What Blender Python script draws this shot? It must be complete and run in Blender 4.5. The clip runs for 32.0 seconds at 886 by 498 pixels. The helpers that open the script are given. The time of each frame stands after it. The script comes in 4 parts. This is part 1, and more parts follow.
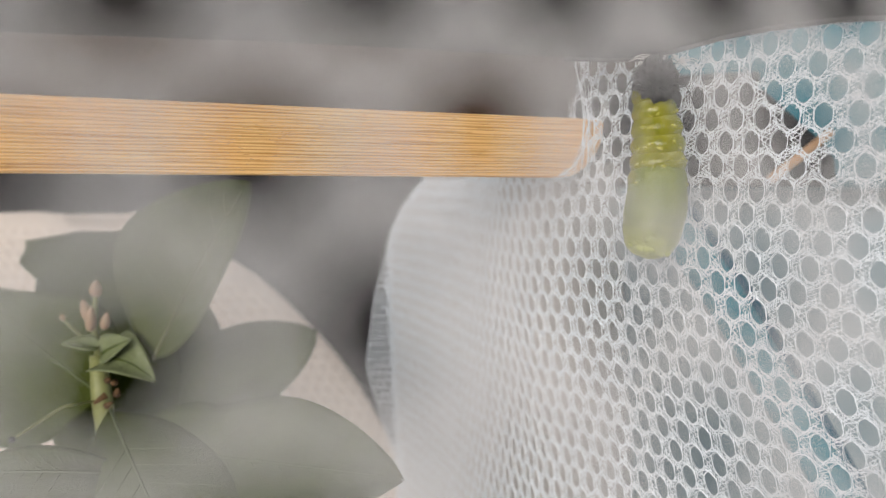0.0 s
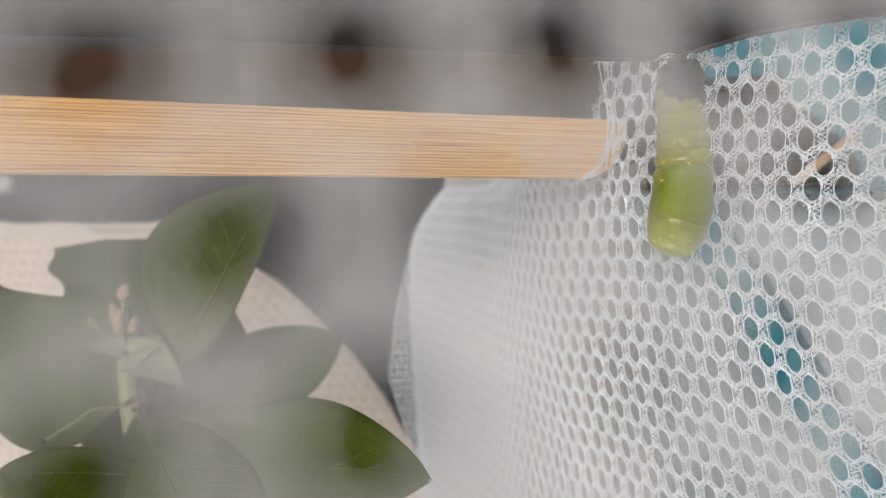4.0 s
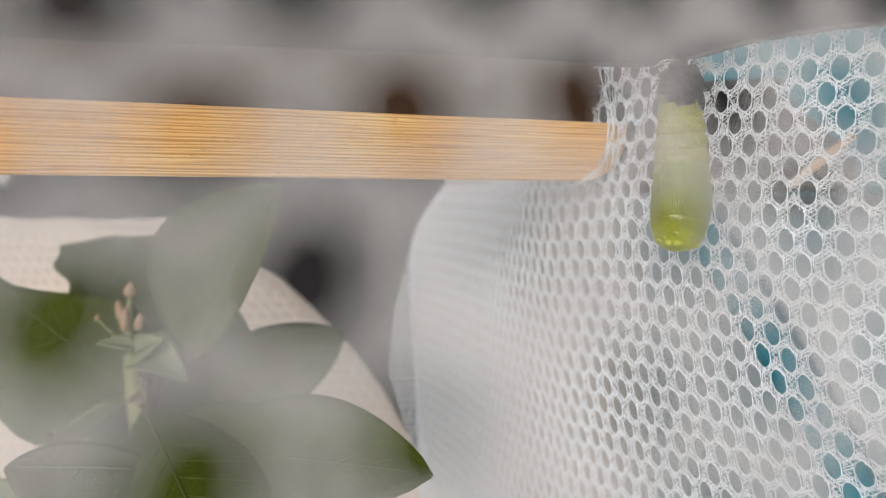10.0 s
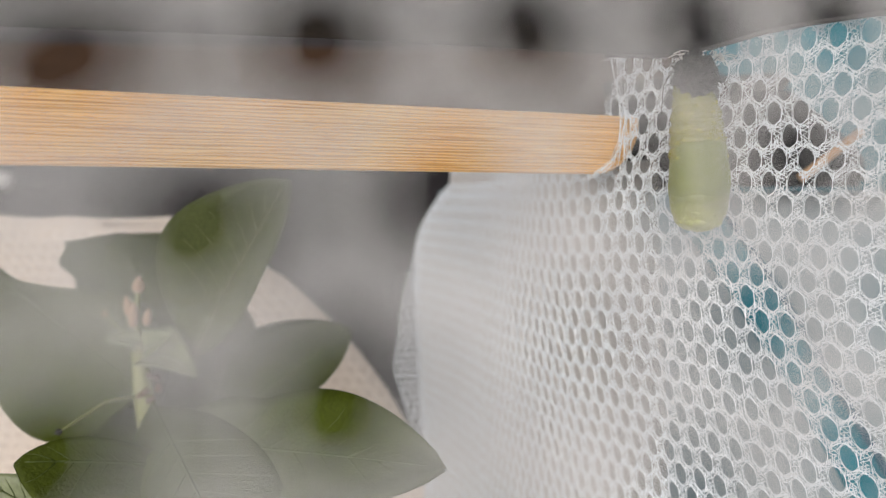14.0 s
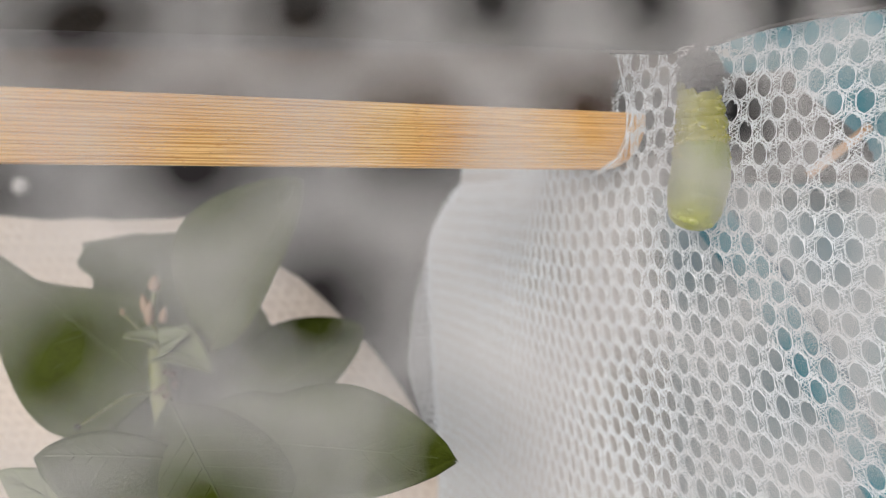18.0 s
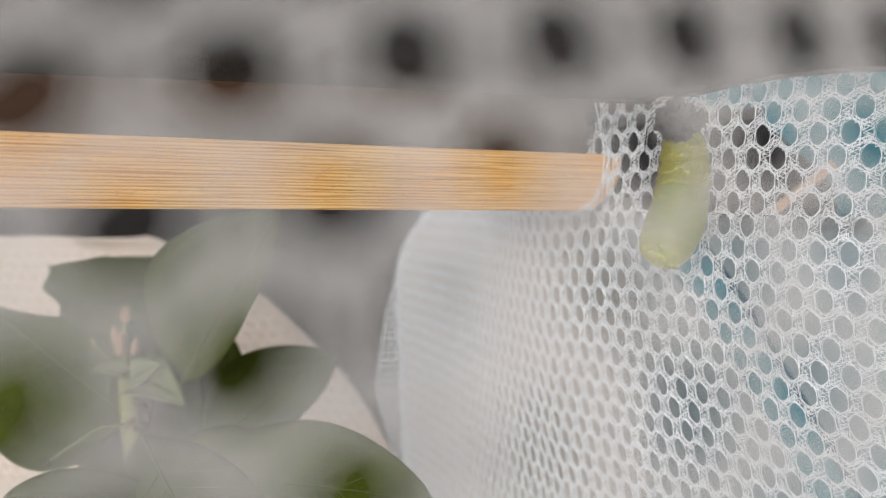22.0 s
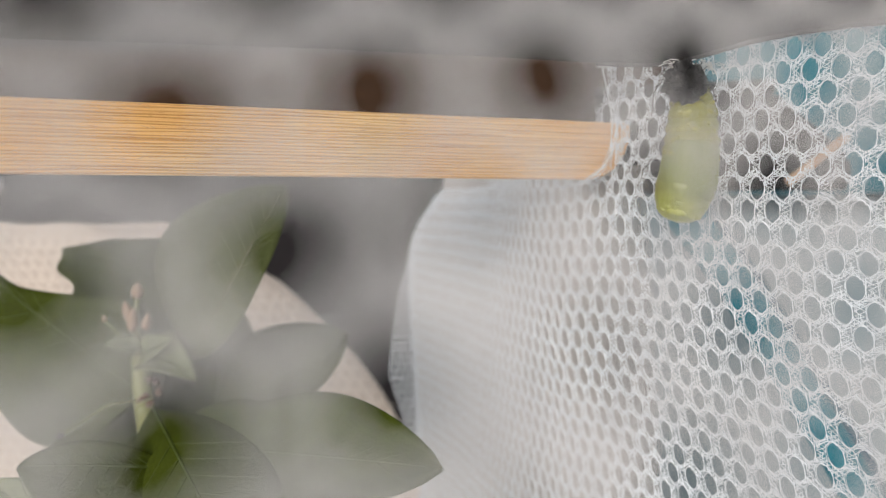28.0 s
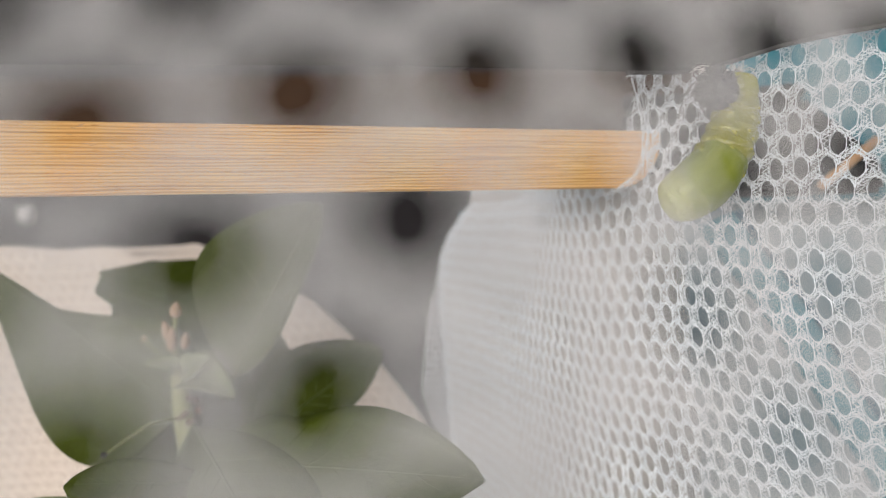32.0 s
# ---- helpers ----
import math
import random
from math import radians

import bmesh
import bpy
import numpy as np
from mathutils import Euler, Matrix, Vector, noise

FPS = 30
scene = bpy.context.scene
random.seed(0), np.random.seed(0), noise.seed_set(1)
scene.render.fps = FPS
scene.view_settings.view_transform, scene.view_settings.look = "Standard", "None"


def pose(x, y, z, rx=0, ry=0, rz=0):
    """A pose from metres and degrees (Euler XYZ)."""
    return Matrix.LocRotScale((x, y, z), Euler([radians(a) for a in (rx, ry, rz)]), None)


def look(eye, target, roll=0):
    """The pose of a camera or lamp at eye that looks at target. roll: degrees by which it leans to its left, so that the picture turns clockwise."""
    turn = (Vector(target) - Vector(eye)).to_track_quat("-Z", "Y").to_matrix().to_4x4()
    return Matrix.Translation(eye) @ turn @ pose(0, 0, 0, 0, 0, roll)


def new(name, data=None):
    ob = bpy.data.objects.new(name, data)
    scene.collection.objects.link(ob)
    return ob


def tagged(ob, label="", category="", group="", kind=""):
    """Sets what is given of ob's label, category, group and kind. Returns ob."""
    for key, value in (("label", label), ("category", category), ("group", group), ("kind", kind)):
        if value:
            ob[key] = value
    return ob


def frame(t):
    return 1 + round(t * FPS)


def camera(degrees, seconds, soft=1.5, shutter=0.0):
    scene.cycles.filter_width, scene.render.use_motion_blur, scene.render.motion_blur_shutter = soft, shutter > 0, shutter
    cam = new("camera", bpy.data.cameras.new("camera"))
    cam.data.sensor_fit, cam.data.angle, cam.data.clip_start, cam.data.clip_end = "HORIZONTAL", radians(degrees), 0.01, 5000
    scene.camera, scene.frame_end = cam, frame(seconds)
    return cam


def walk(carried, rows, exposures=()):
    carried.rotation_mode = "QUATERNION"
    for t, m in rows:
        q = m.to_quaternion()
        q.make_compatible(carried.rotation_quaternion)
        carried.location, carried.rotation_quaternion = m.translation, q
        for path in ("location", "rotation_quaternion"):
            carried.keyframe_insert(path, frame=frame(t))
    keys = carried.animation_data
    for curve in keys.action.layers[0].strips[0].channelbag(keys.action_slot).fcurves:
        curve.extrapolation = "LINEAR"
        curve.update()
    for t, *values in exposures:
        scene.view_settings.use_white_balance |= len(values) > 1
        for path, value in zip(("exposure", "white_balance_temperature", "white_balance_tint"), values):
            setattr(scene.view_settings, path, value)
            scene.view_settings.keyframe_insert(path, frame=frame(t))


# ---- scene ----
cam = camera(54.0, 32.0, soft=1.12)
cam.data.dof.use_dof = True
cam.data.dof.focus_distance = 0.121
cam.data.dof.aperture_fstop = 20.0
walk(cam, [
    (0.0, pose(0.00259, 0.00067, 0.00079, 85.726, -0.266, -1.103)),
    (0.5, pose(0.00091, -0.00029, 0.00025, 86.004, -0.321, -1.020)),
    (1.0, pose(0.00188, 0.00084, -0.00114, 85.935, -0.194, -0.787)),
    (1.5, pose(0.00239, 0.00083, -0.00187, 86.369, -0.120, -0.444)),
    (2.0, pose(0.00268, -0.00005, -0.00110, 86.245, 0.115, -0.415)),
    (2.5, pose(0.00224, 0.00183, -0.00148, 86.491, 0.125, -0.220)),
    (4.5, pose(0.00146, -0.00103, -0.00050, 86.613, 0.070, 0.127)),
    (5.0, pose(0.00126, -0.00164, 0.00019, 86.601, 0.017, 0.151)),
    (5.5, pose(-0.00014, -0.00132, -0.00006, 86.412, 0.011, 0.086)),
    (6.0, pose(0.00000, 0.00000, -0.00000, 86.000, 0.000, 0.000)),
    (6.5, pose(0.00035, -0.00041, -0.00051, 85.869, -0.009, -0.032)),
    (7.0, pose(0.00093, -0.00118, 0.00082, 85.807, -0.084, -0.050)),
    (7.5, pose(0.00065, 0.00035, 0.00110, 85.560, -0.017, 0.036)),
    (8.0, pose(-0.00036, -0.00066, 0.00103, 85.706, -0.076, 0.047)),
    (8.5, pose(0.00034, -0.00054, 0.00057, 85.675, -0.071, -0.100)),
    (9.0, pose(0.00054, -0.00076, 0.00021, 85.906, -0.080, 0.025)),
    (9.5, pose(0.00123, -0.00114, 0.00011, 86.121, -0.184, -0.061)),
    (10.0, pose(0.00068, -0.00248, -0.00026, 86.345, -0.221, -0.056)),
    (10.5, pose(-0.00029, -0.00314, -0.00042, 86.581, -0.382, -0.121)),
    (11.0, pose(-0.00005, -0.00265, -0.00093, 86.792, -0.442, -0.076)),
    (11.5, pose(-0.00079, -0.00299, 0.00000, 86.705, -0.412, -0.318)),
    (12.0, pose(-0.00016, -0.00389, 0.00066, 87.034, -0.451, -0.301)),
    (12.5, pose(0.00060, -0.00332, 0.00028, 86.871, -0.309, -0.230)),
    (13.0, pose(0.00012, -0.00297, -0.00020, 86.683, -0.196, -0.298)),
    (13.5, pose(-0.00097, -0.00312, -0.00035, 86.689, -0.200, -0.375)),
    (14.0, pose(-0.00170, -0.00198, -0.00182, 86.535, -0.155, -0.268)),
    (14.5, pose(-0.00009, -0.00176, -0.00191, 86.412, -0.045, -0.208)),
    (15.0, pose(-0.00053, -0.00234, -0.00123, 86.471, 0.051, 0.006)),
    (15.5, pose(-0.00020, -0.00174, -0.00191, 86.452, 0.183, 0.278)),
    (17.5, pose(-0.00001, -0.00427, -0.00386, 86.890, 0.464, 1.016)),
    (18.0, pose(-0.00086, -0.00406, -0.00293, 86.777, 0.292, 0.699)),
    (18.5, pose(-0.00390, -0.00312, 0.00230, 86.830, -0.175, 0.243)),
    (19.0, pose(-0.00589, -0.00363, 0.00411, 86.916, -0.455, -0.339)),
    (19.5, pose(-0.00424, -0.00265, 0.00319, 86.777, -0.462, -0.860)),
    (20.0, pose(-0.00345, -0.00488, 0.00405, 86.974, -0.589, -1.456)),
    (20.5, pose(-0.00544, -0.00464, 0.00458, 86.751, -0.507, -1.754)),
    (21.0, pose(-0.00546, -0.00413, 0.00362, 86.835, -0.575, -1.992)),
    (21.5, pose(-0.00429, -0.00376, 0.00324, 86.775, -0.463, -1.904)),
    (22.0, pose(-0.00420, -0.00475, 0.00312, 86.913, -0.535, -2.047)),
    (22.5, pose(-0.00358, -0.00496, 0.00345, 86.824, -0.409, -1.858)),
    (23.0, pose(-0.00435, -0.00478, 0.00197, 86.908, -0.453, -1.931)),
    (23.5, pose(-0.00378, -0.00465, 0.00203, 86.746, -0.362, -1.796)),
    (24.0, pose(-0.00454, -0.00529, 0.00238, 86.943, -0.455, -1.721)),
    (24.5, pose(-0.00476, -0.00503, 0.00200, 86.793, -0.421, -1.645)),
    (25.0, pose(-0.00428, -0.00429, 0.00158, 86.673, -0.407, -1.672)),
    (25.5, pose(-0.00424, -0.00277, 0.00033, 86.628, -0.342, -1.632)),
    (26.0, pose(-0.00396, -0.00259, 0.00013, 86.513, -0.273, -1.426)),
    (26.5, pose(-0.00339, -0.00276, -0.00057, 86.592, -0.274, -1.334)),
    (28.5, pose(-0.00250, -0.00487, -0.00135, 86.714, 0.297, -0.673)),
    (29.0, pose(-0.00304, -0.00413, -0.00139, 86.718, 0.585, -0.504)),
    (29.5, pose(-0.00250, -0.00342, -0.00235, 87.233, 0.639, -0.142)),
    (30.0, pose(-0.00350, -0.00445, -0.00208, 87.044, 0.829, 0.063)),
    (30.5, pose(-0.00482, -0.00464, -0.00378, 87.169, 0.980, 0.458)),
    (31.0, pose(-0.00415, -0.00579, -0.00416, 87.267, 1.123, 0.513)),
    (31.5, pose(-0.00289, -0.00655, -0.00228, 87.576, 1.296, 0.938)),
    (32.0, pose(-0.00437, -0.00572, -0.00229, 87.960, 1.586, 0.592)),
], exposures=[(0.0, 0.205, 6430, 12), (32.0, 0.205, 6430, 12)])
LIGHT_SUN = 2.9
LIGHT_SKY = 0.05

# ---- daylight: soft sun from the upper left, behind the viewer ----
SUN_DIR = Vector((-0.32, -0.92, 0.24)).normalized()
world = bpy.data.worlds.new("daylight")
scene.world = world
world.use_nodes = True
wn = world.node_tree.nodes
wbg = wn["Background"]
wsky = wn.new("ShaderNodeTexSky")
wsky.sky_type = "NISHITA"
wsky.sun_disc = False
wsky.sun_elevation = math.asin(SUN_DIR.z)
wsky.sun_rotation = math.atan2(SUN_DIR.x, SUN_DIR.y)
wsky.dust_density = 4.0
whaze = wn.new("ShaderNodeHueSaturation")
whaze.inputs["Saturation"].default_value = 0.45
world.node_tree.links.new(wsky.outputs[0], whaze.inputs["Color"])
world.node_tree.links.new(whaze.outputs[0], wbg.inputs[0])
wbg.inputs[1].default_value = LIGHT_SKY
sun = new("sun", bpy.data.lights.new("sun", "SUN"))
sun.data.energy = LIGHT_SUN
sun.data.angle = radians(60)
sun.data.color = (1.0, 0.955, 0.91)
sun.matrix_world = look(SUN_DIR * 2.0, (0, 0, 0))


# ---- materials ----
def material(name, color, rough=0.6, vary=0.12, scale=300.0, bump=0.15, stretch=(1, 1, 1), second=None, metal=0.0,
             sss=0.0, coat=0.0, transmission=0.0, fine=5.0, spec=0.5):
    """A principled material with colour variation at two scales and a fine relief."""
    m = bpy.data.materials.new(name)
    m.use_nodes = True
    nt = m.node_tree
    b = nt.nodes["Principled BSDF"]
    tc = nt.nodes.new("ShaderNodeTexCoord")
    mp = nt.nodes.new("ShaderNodeMapping")
    mp.inputs["Scale"].default_value = stretch
    nt.links.new(tc.outputs["Object"], mp.inputs[0])
    n1 = nt.nodes.new("ShaderNodeTexNoise")
    n1.inputs["Scale"].default_value = scale
    n1.inputs["Detail"].default_value = 4
    n2 = nt.nodes.new("ShaderNodeTexNoise")
    n2.inputs["Scale"].default_value = scale * fine
    n2.inputs["Detail"].default_value = 3
    for n in (n1, n2):
        nt.links.new(mp.outputs[0], n.inputs["Vector"])
    mix = nt.nodes.new("ShaderNodeMix")
    mix.data_type = "RGBA"
    c2 = second or tuple(max(0.0, c * (1 - 2.2 * vary)) for c in color)
    mix.inputs[6].default_value = (*color, 1)
    mix.inputs[7].default_value = (*c2, 1)
    ramp = nt.nodes.new("ShaderNodeMapRange")
    ramp.inputs[1].default_value, ramp.inputs[2].default_value = 0.35, 0.68
    add = nt.nodes.new("ShaderNodeMath")
    add.operation = "MULTIPLY_ADD"
    add.inputs[1].default_value = 0.5
    half = nt.nodes.new("ShaderNodeMath")
    half.operation = "MULTIPLY"
    half.inputs[1].default_value = 0.5
    nt.links.new(n2.outputs[0], half.inputs[0])
    nt.links.new(n1.outputs[0], add.inputs[0])
    nt.links.new(half.outputs[0], add.inputs[2])
    nt.links.new(add.outputs[0], ramp.inputs[0])
    nt.links.new(ramp.outputs[0], mix.inputs[0])
    nt.links.new(mix.outputs[2], b.inputs["Base Color"])
    bp = nt.nodes.new("ShaderNodeBump")
    bp.inputs["Strength"].default_value = bump
    bp.inputs["Distance"].default_value = 0.0004
    nt.links.new(n2.outputs[0], bp.inputs["Height"])
    nt.links.new(bp.outputs[0], b.inputs["Normal"])
    b.inputs["Roughness"].default_value = rough
    b.inputs["Metallic"].default_value = metal
    b.inputs["Coat Weight"].default_value = coat
    b.inputs["Coat Roughness"].default_value = 0.15
    b.inputs["Specular IOR Level"].default_value = spec
    b.inputs["Transmission Weight"].default_value = transmission
    if sss:
        b.inputs["Subsurface Weight"].default_value = sss
        b.inputs["Subsurface Radius"].default_value = (0.002, 0.0025, 0.001)
        b.inputs["Subsurface Scale"].default_value = 0.6
    return m


M_THREAD = material("white_polyester_thread", (0.90, 0.955, 1.0), 0.22, 0.04, 900, 0.05, spec=0.6)
M_FRONT = material("white_cotton_yarn", (0.72, 0.718, 0.722), 0.6, 0.05, 900, 0.05, spec=0.3)
M_CREAM = material("cream_net_yarn", (0.93, 0.86, 0.78), 0.6, 0.06, 900, 0.05)
M_ROOF = material("charcoal_fabric", (0.068, 0.064, 0.066), 0.9, 0.15, 900, 0.5)
M_BEIGE = material("cream_cloth", (0.63, 0.56, 0.495), 0.9, 0.04, 500, 0.3)
M_DARK = material("dark_grey_upholstery", (0.034, 0.030, 0.032), 0.95, 0.2, 60, 0.3)
M_BROWN = material("brown_stained_wood", (0.058, 0.030, 0.015), 0.8, 0.25, 80, 0.3, (1, 8, 8), spec=0.2)
M_GREY = material("light_grey_plaster", (0.23, 0.285, 0.31), 0.9, 0.04, 60, 0.2)
M_WALL = material("pale_blue_grey_plaster", (0.31, 0.385, 0.42), 0.9, 0.05, 60, 0.2)
M_TEAL = material("teal_nylon_trim", (0.014, 0.25, 0.335), 0.6, 0.15, 400, 0.2)
M_BIND = material("deep_blue_binding", (0.02, 0.13, 0.21), 0.6, 0.15, 400, 0.2)
M_BLUE = material("pale_teal_cloth", (0.035, 0.19, 0.245), 0.8, 0.12, 60, 0.2)
M_CHAR = material("charcoal_plastic", (0.018, 0.018, 0.019), 0.6, 0.1, 200, 0.1)
M_ORANGE = material("light_wood_dowel", (0.70, 0.43, 0.24), 0.5, 0.1, 200, 0.1)
M_FLOOR = material("pale_tray", (0.60, 0.59, 0.57), 0.8, 0.05, 90, 0.1)
M_LEAF = material("leaf_green", (0.056, 0.076, 0.006), 0.68, 0.22, 150, 0.35, fine=12, spec=0.14)
M_VEIN = material("leaf_vein", (0.066, 0.092, 0.013), 0.5, 0.1, 300)
M_UNDER = material("leaf_underside", (0.092, 0.112, 0.036), 0.7, 0.18, 150, 0.3, fine=12, spec=0.2)
M_RIB = material("leaf_midrib", (0.064, 0.090, 0.013), 0.5, 0.1, 300)
M_NERVE = material("pale_leaf_nerve", (0.15, 0.155, 0.075), 0.6, 0.1, 300)
M_YOUNG = material("young_leaf", (0.22, 0.26, 0.125), 0.5, 0.2, 300)
M_STEM = material("plant_stem", (0.27, 0.29, 0.11), 0.5, 0.15, 300)
M_BUD = material("pink_bud", (0.38, 0.23, 0.16), 0.6, 0.25, 900, second=(0.30, 0.24, 0.12))
M_RUST = material("withered_rust", (0.17, 0.09, 0.035), 0.8, 0.3, 600)
M_SKIN = material("shed_black_skin", (0.018, 0.017, 0.018), 0.55, 0.3, 900, 0.8)
M_SILK = material("white_silk", (0.80, 0.79, 0.77), 0.6, 0.05, 900)


def wood_material():
    m = bpy.data.materials.new("pine_craft_stick")
    m.use_nodes = True
    nt = m.node_tree
    b = nt.nodes["Principled BSDF"]
    tc = nt.nodes.new("ShaderNodeTexCoord")
    mp = nt.nodes.new("ShaderNodeMapping")
    mp.inputs["Scale"].default_value = (22, 900, 5200)
    nt.links.new(tc.outputs["Object"], mp.inputs[0])
    fibre = nt.nodes.new("ShaderNodeTexNoise")
    fibre.inputs["Scale"].default_value = 1.0
    fibre.inputs["Detail"].default_value = 6
    fibre.inputs["Roughness"].default_value = 0.68
    nt.links.new(mp.outputs[0], fibre.inputs["Vector"])
    lay = nt.nodes.new("ShaderNodeMapping")
    lay.inputs["Scale"].default_value = (0.03, 0.0, 1.0)
    nt.links.new(tc.outputs["Object"], lay.inputs[0])
    rings = nt.nodes.new("ShaderNodeTexWave")
    rings.bands_direction = "Z"
    rings.inputs["Scale"].default_value = 680
    rings.inputs["Distortion"].default_value = 6.5
    rings.inputs["Detail"].default_value = 3
    rings.inputs["Detail Scale"].default_value = 2.2
    nt.links.new(lay.outputs[0], rings.inputs["Vector"])
    grain = nt.nodes.new("ShaderNodeMix")
    grain.inputs[0].default_value = 0.68
    nt.links.new(rings.outputs["Fac"], grain.inputs[2])
    nt.links.new(fibre.outputs[0], grain.inputs[3])
    blot = nt.nodes.new("ShaderNodeTexNoise")
    blot.inputs["Scale"].default_value = 70
    blot.inputs["Detail"].default_value = 3
    nt.links.new(tc.outputs["Object"], blot.inputs["Vector"])
    r1 = nt.nodes.new("ShaderNodeValToRGB")
    r1.color_ramp.elements[0].position, r1.color_ramp.elements[1].position = 0.27, 0.60
    r1.color_ramp.elements[0].color = (0.62, 0.32, 0.085, 1)
    r1.color_ramp.elements[1].color = (0.95, 0.67, 0.32, 1)
    nt.links.new(grain.outputs[0], r1.inputs[0])
    r2 = nt.nodes.new("ShaderNodeValToRGB")
    r2.color_ramp.elements[0].position, r2.color_ramp.elements[1].position = 0.38, 0.66
    r2.color_ramp.elements[0].color = (1, 0.86, 0.68, 1)
    r2.color_ramp.elements[1].color = (1, 1, 1, 1)
    nt.links.new(blot.outputs[0], r2.inputs[0])
    mx = nt.nodes.new("ShaderNodeMix")
    mx.data_type, mx.blend_type = "RGBA", "MULTIPLY"
    mx.inputs[0].default_value = 1.0
    nt.links.new(r1.outputs[0], mx.inputs[6])
    nt.links.new(r2.outputs[0], mx.inputs[7])
    # dark pores drawn out along the grain, and short flecks
    last = mx.outputs[2]
    for scale, low, high, tint in (((40, 300, 2300), 0.58, 0.74, (0.78, 0.66, 0.56)), ((420, 900, 3600), 0.65, 0.75, (0.76, 0.60, 0.46))):
        pm = nt.nodes.new("ShaderNodeMapping")
        pm.inputs["Scale"].default_value = scale
        nt.links.new(tc.outputs["Object"], pm.inputs[0])
        pore = nt.nodes.new("ShaderNodeTexNoise")
        pore.inputs["Scale"].default_value = 1.0
        pore.inputs["Detail"].default_value = 2
        nt.links.new(pm.outputs[0], pore.inputs["Vector"])
        span = nt.nodes.new("ShaderNodeMapRange")
        span.inputs[1].default_value, span.inputs[2].default_value = low, high
        nt.links.new(pore.outputs[0], span.inputs[0])
        dark = nt.nodes.new("ShaderNodeMix")
        dark.data_type, dark.blend_type = "RGBA", "MULTIPLY"
        nt.links.new(span.outputs[0], dark.inputs[0])
        nt.links.new(last, dark.inputs[6])
        dark.inputs[7].default_value = (*tint, 1)
        last = dark.outputs[2]
    nt.links.new(last, b.inputs["Base Color"])
    bp = nt.nodes.new("ShaderNodeBump")
    bp.inputs["Strength"].default_value = 0.8
    bp.inputs["Distance"].default_value = 0.0004
    nt.links.new(grain.outputs[0], bp.inputs["Height"])
    nt.links.new(bp.outputs[0], b.inputs["Normal"])
    b.inputs["Roughness"].default_value = 0.55
    return m


def pupa_material(name, low, high, tip, z0, z1, rough):
    """Translucent green skin, mottled, with a marking that turns yellow towards the head end (object z)."""
    m = material(name, low, rough, 0.2, 330, 0.35, (1, 1, 0.4), second=high, sss=0.15, coat=0.0, fine=7, spec=0.35)
    nt = m.node_tree
    b = nt.nodes["Principled BSDF"]
    src = b.inputs["Base Color"].links[0].from_socket
    tc = nt.nodes.new("ShaderNodeTexCoord")
    sp = nt.nodes.new("ShaderNodeSeparateXYZ")
    nt.links.new(tc.outputs["Object"], sp.inputs[0])
    wave = nt.nodes.new("ShaderNodeTexNoise")
    wave.inputs["Scale"].default_value = 420
    nt.links.new(tc.outputs["Object"], wave.inputs["Vector"])
    add = nt.nodes.new("ShaderNodeMath")
    add.operation = "MULTIPLY_ADD"
    add.inputs[1].default_value = 0.0035
    nt.links.new(wave.outputs[0], add.inputs[0])
    nt.links.new(sp.outputs[2], add.inputs[2])
    mr = nt.nodes.new("ShaderNodeMapRange")
    mr.inputs[1].default_value, mr.inputs[2].default_value = z0, z1
    nt.links.new(add.outputs[0], mr.inputs[0])
    mx = nt.nodes.new("ShaderNodeMix")
    mx.data_type = "RGBA"
    nt.links.new(mr.outputs[0], mx.inputs[0])
    nt.links.new(src, mx.inputs[6])
    mx.inputs[7].default_value = (*tip, 1)
    nt.links.new(mx.outputs[2], b.inputs["Base Color"])
    return m


def sheer_material():
    """White lining cloth, loosely woven and see-through along its near edge."""
    m = material("white_lining_cloth", (0.605, 0.59, 0.57), 0.9, 0.05, 400, 0.3)
    nt = m.node_tree
    out = nt.nodes["Material Output"]
    tc = nt.nodes.new("ShaderNodeTexCoord")
    sp = nt.nodes.new("ShaderNodeSeparateXYZ")
    nt.links.new(tc.outputs["Object"], sp.inputs[0])
    mr = nt.nodes.new("ShaderNodeMapRange")
    mr.interpolation_type = "SMOOTHSTEP"
    mr.inputs[1].default_value, mr.inputs[2].default_value = 0.130, 0.158
    nt.links.new(sp.outputs[1], mr.inputs[0])
    clear = nt.nodes.new("ShaderNodeBsdfTransparent")
    mix = nt.nodes.new("ShaderNodeMixShader")
    nt.links.new(mr.outputs[0], mix.inputs[0])
    nt.links.new(clear.outputs[0], mix.inputs[1])
    nt.links.new(nt.nodes["Principled BSDF"].outputs[0], mix.inputs[2])
    nt.links.new(mix.outputs[0], out.inputs[0])
    return m


M_LINING = sheer_material()
M_WOOD = wood_material()
M_PUPA = pupa_material("pupa_ring_skin", (0.20, 0.205, 0.014), (0.33, 0.32, 0.025), (0.40, 0.39, 0.09), 0.0022, 0.0040, 0.22)
M_WING = pupa_material("pupa_wing_skin", (0.165, 0.205, 0.02), (0.24, 0.275, 0.035), (0.38, 0.40, 0.065), -0.0030, -0.0080, 0.52)
M_HEAD = pupa_material("pupa_head_skin", (0.19, 0.225, 0.025), (0.29, 0.31, 0.04), (0.50, 0.54, 0.085), 0.0026, -0.0020, 0.30)
M_HEAD.node_tree.nodes["Principled BSDF"].inputs["Coat Weight"].default_value = 0.35
M_PUPA.node_tree.nodes["Principled BSDF"].inputs["Coat Weight"].default_value = 0.4
# bump colour, made pale so that it also paints highlights on the ridges
M_PALE = material("pale_yellow_ridge_highlight", (0.56, 0.53, 0.09), 0.12, 0.2, 500, 0.2, sss=0.3, coat=0.6)


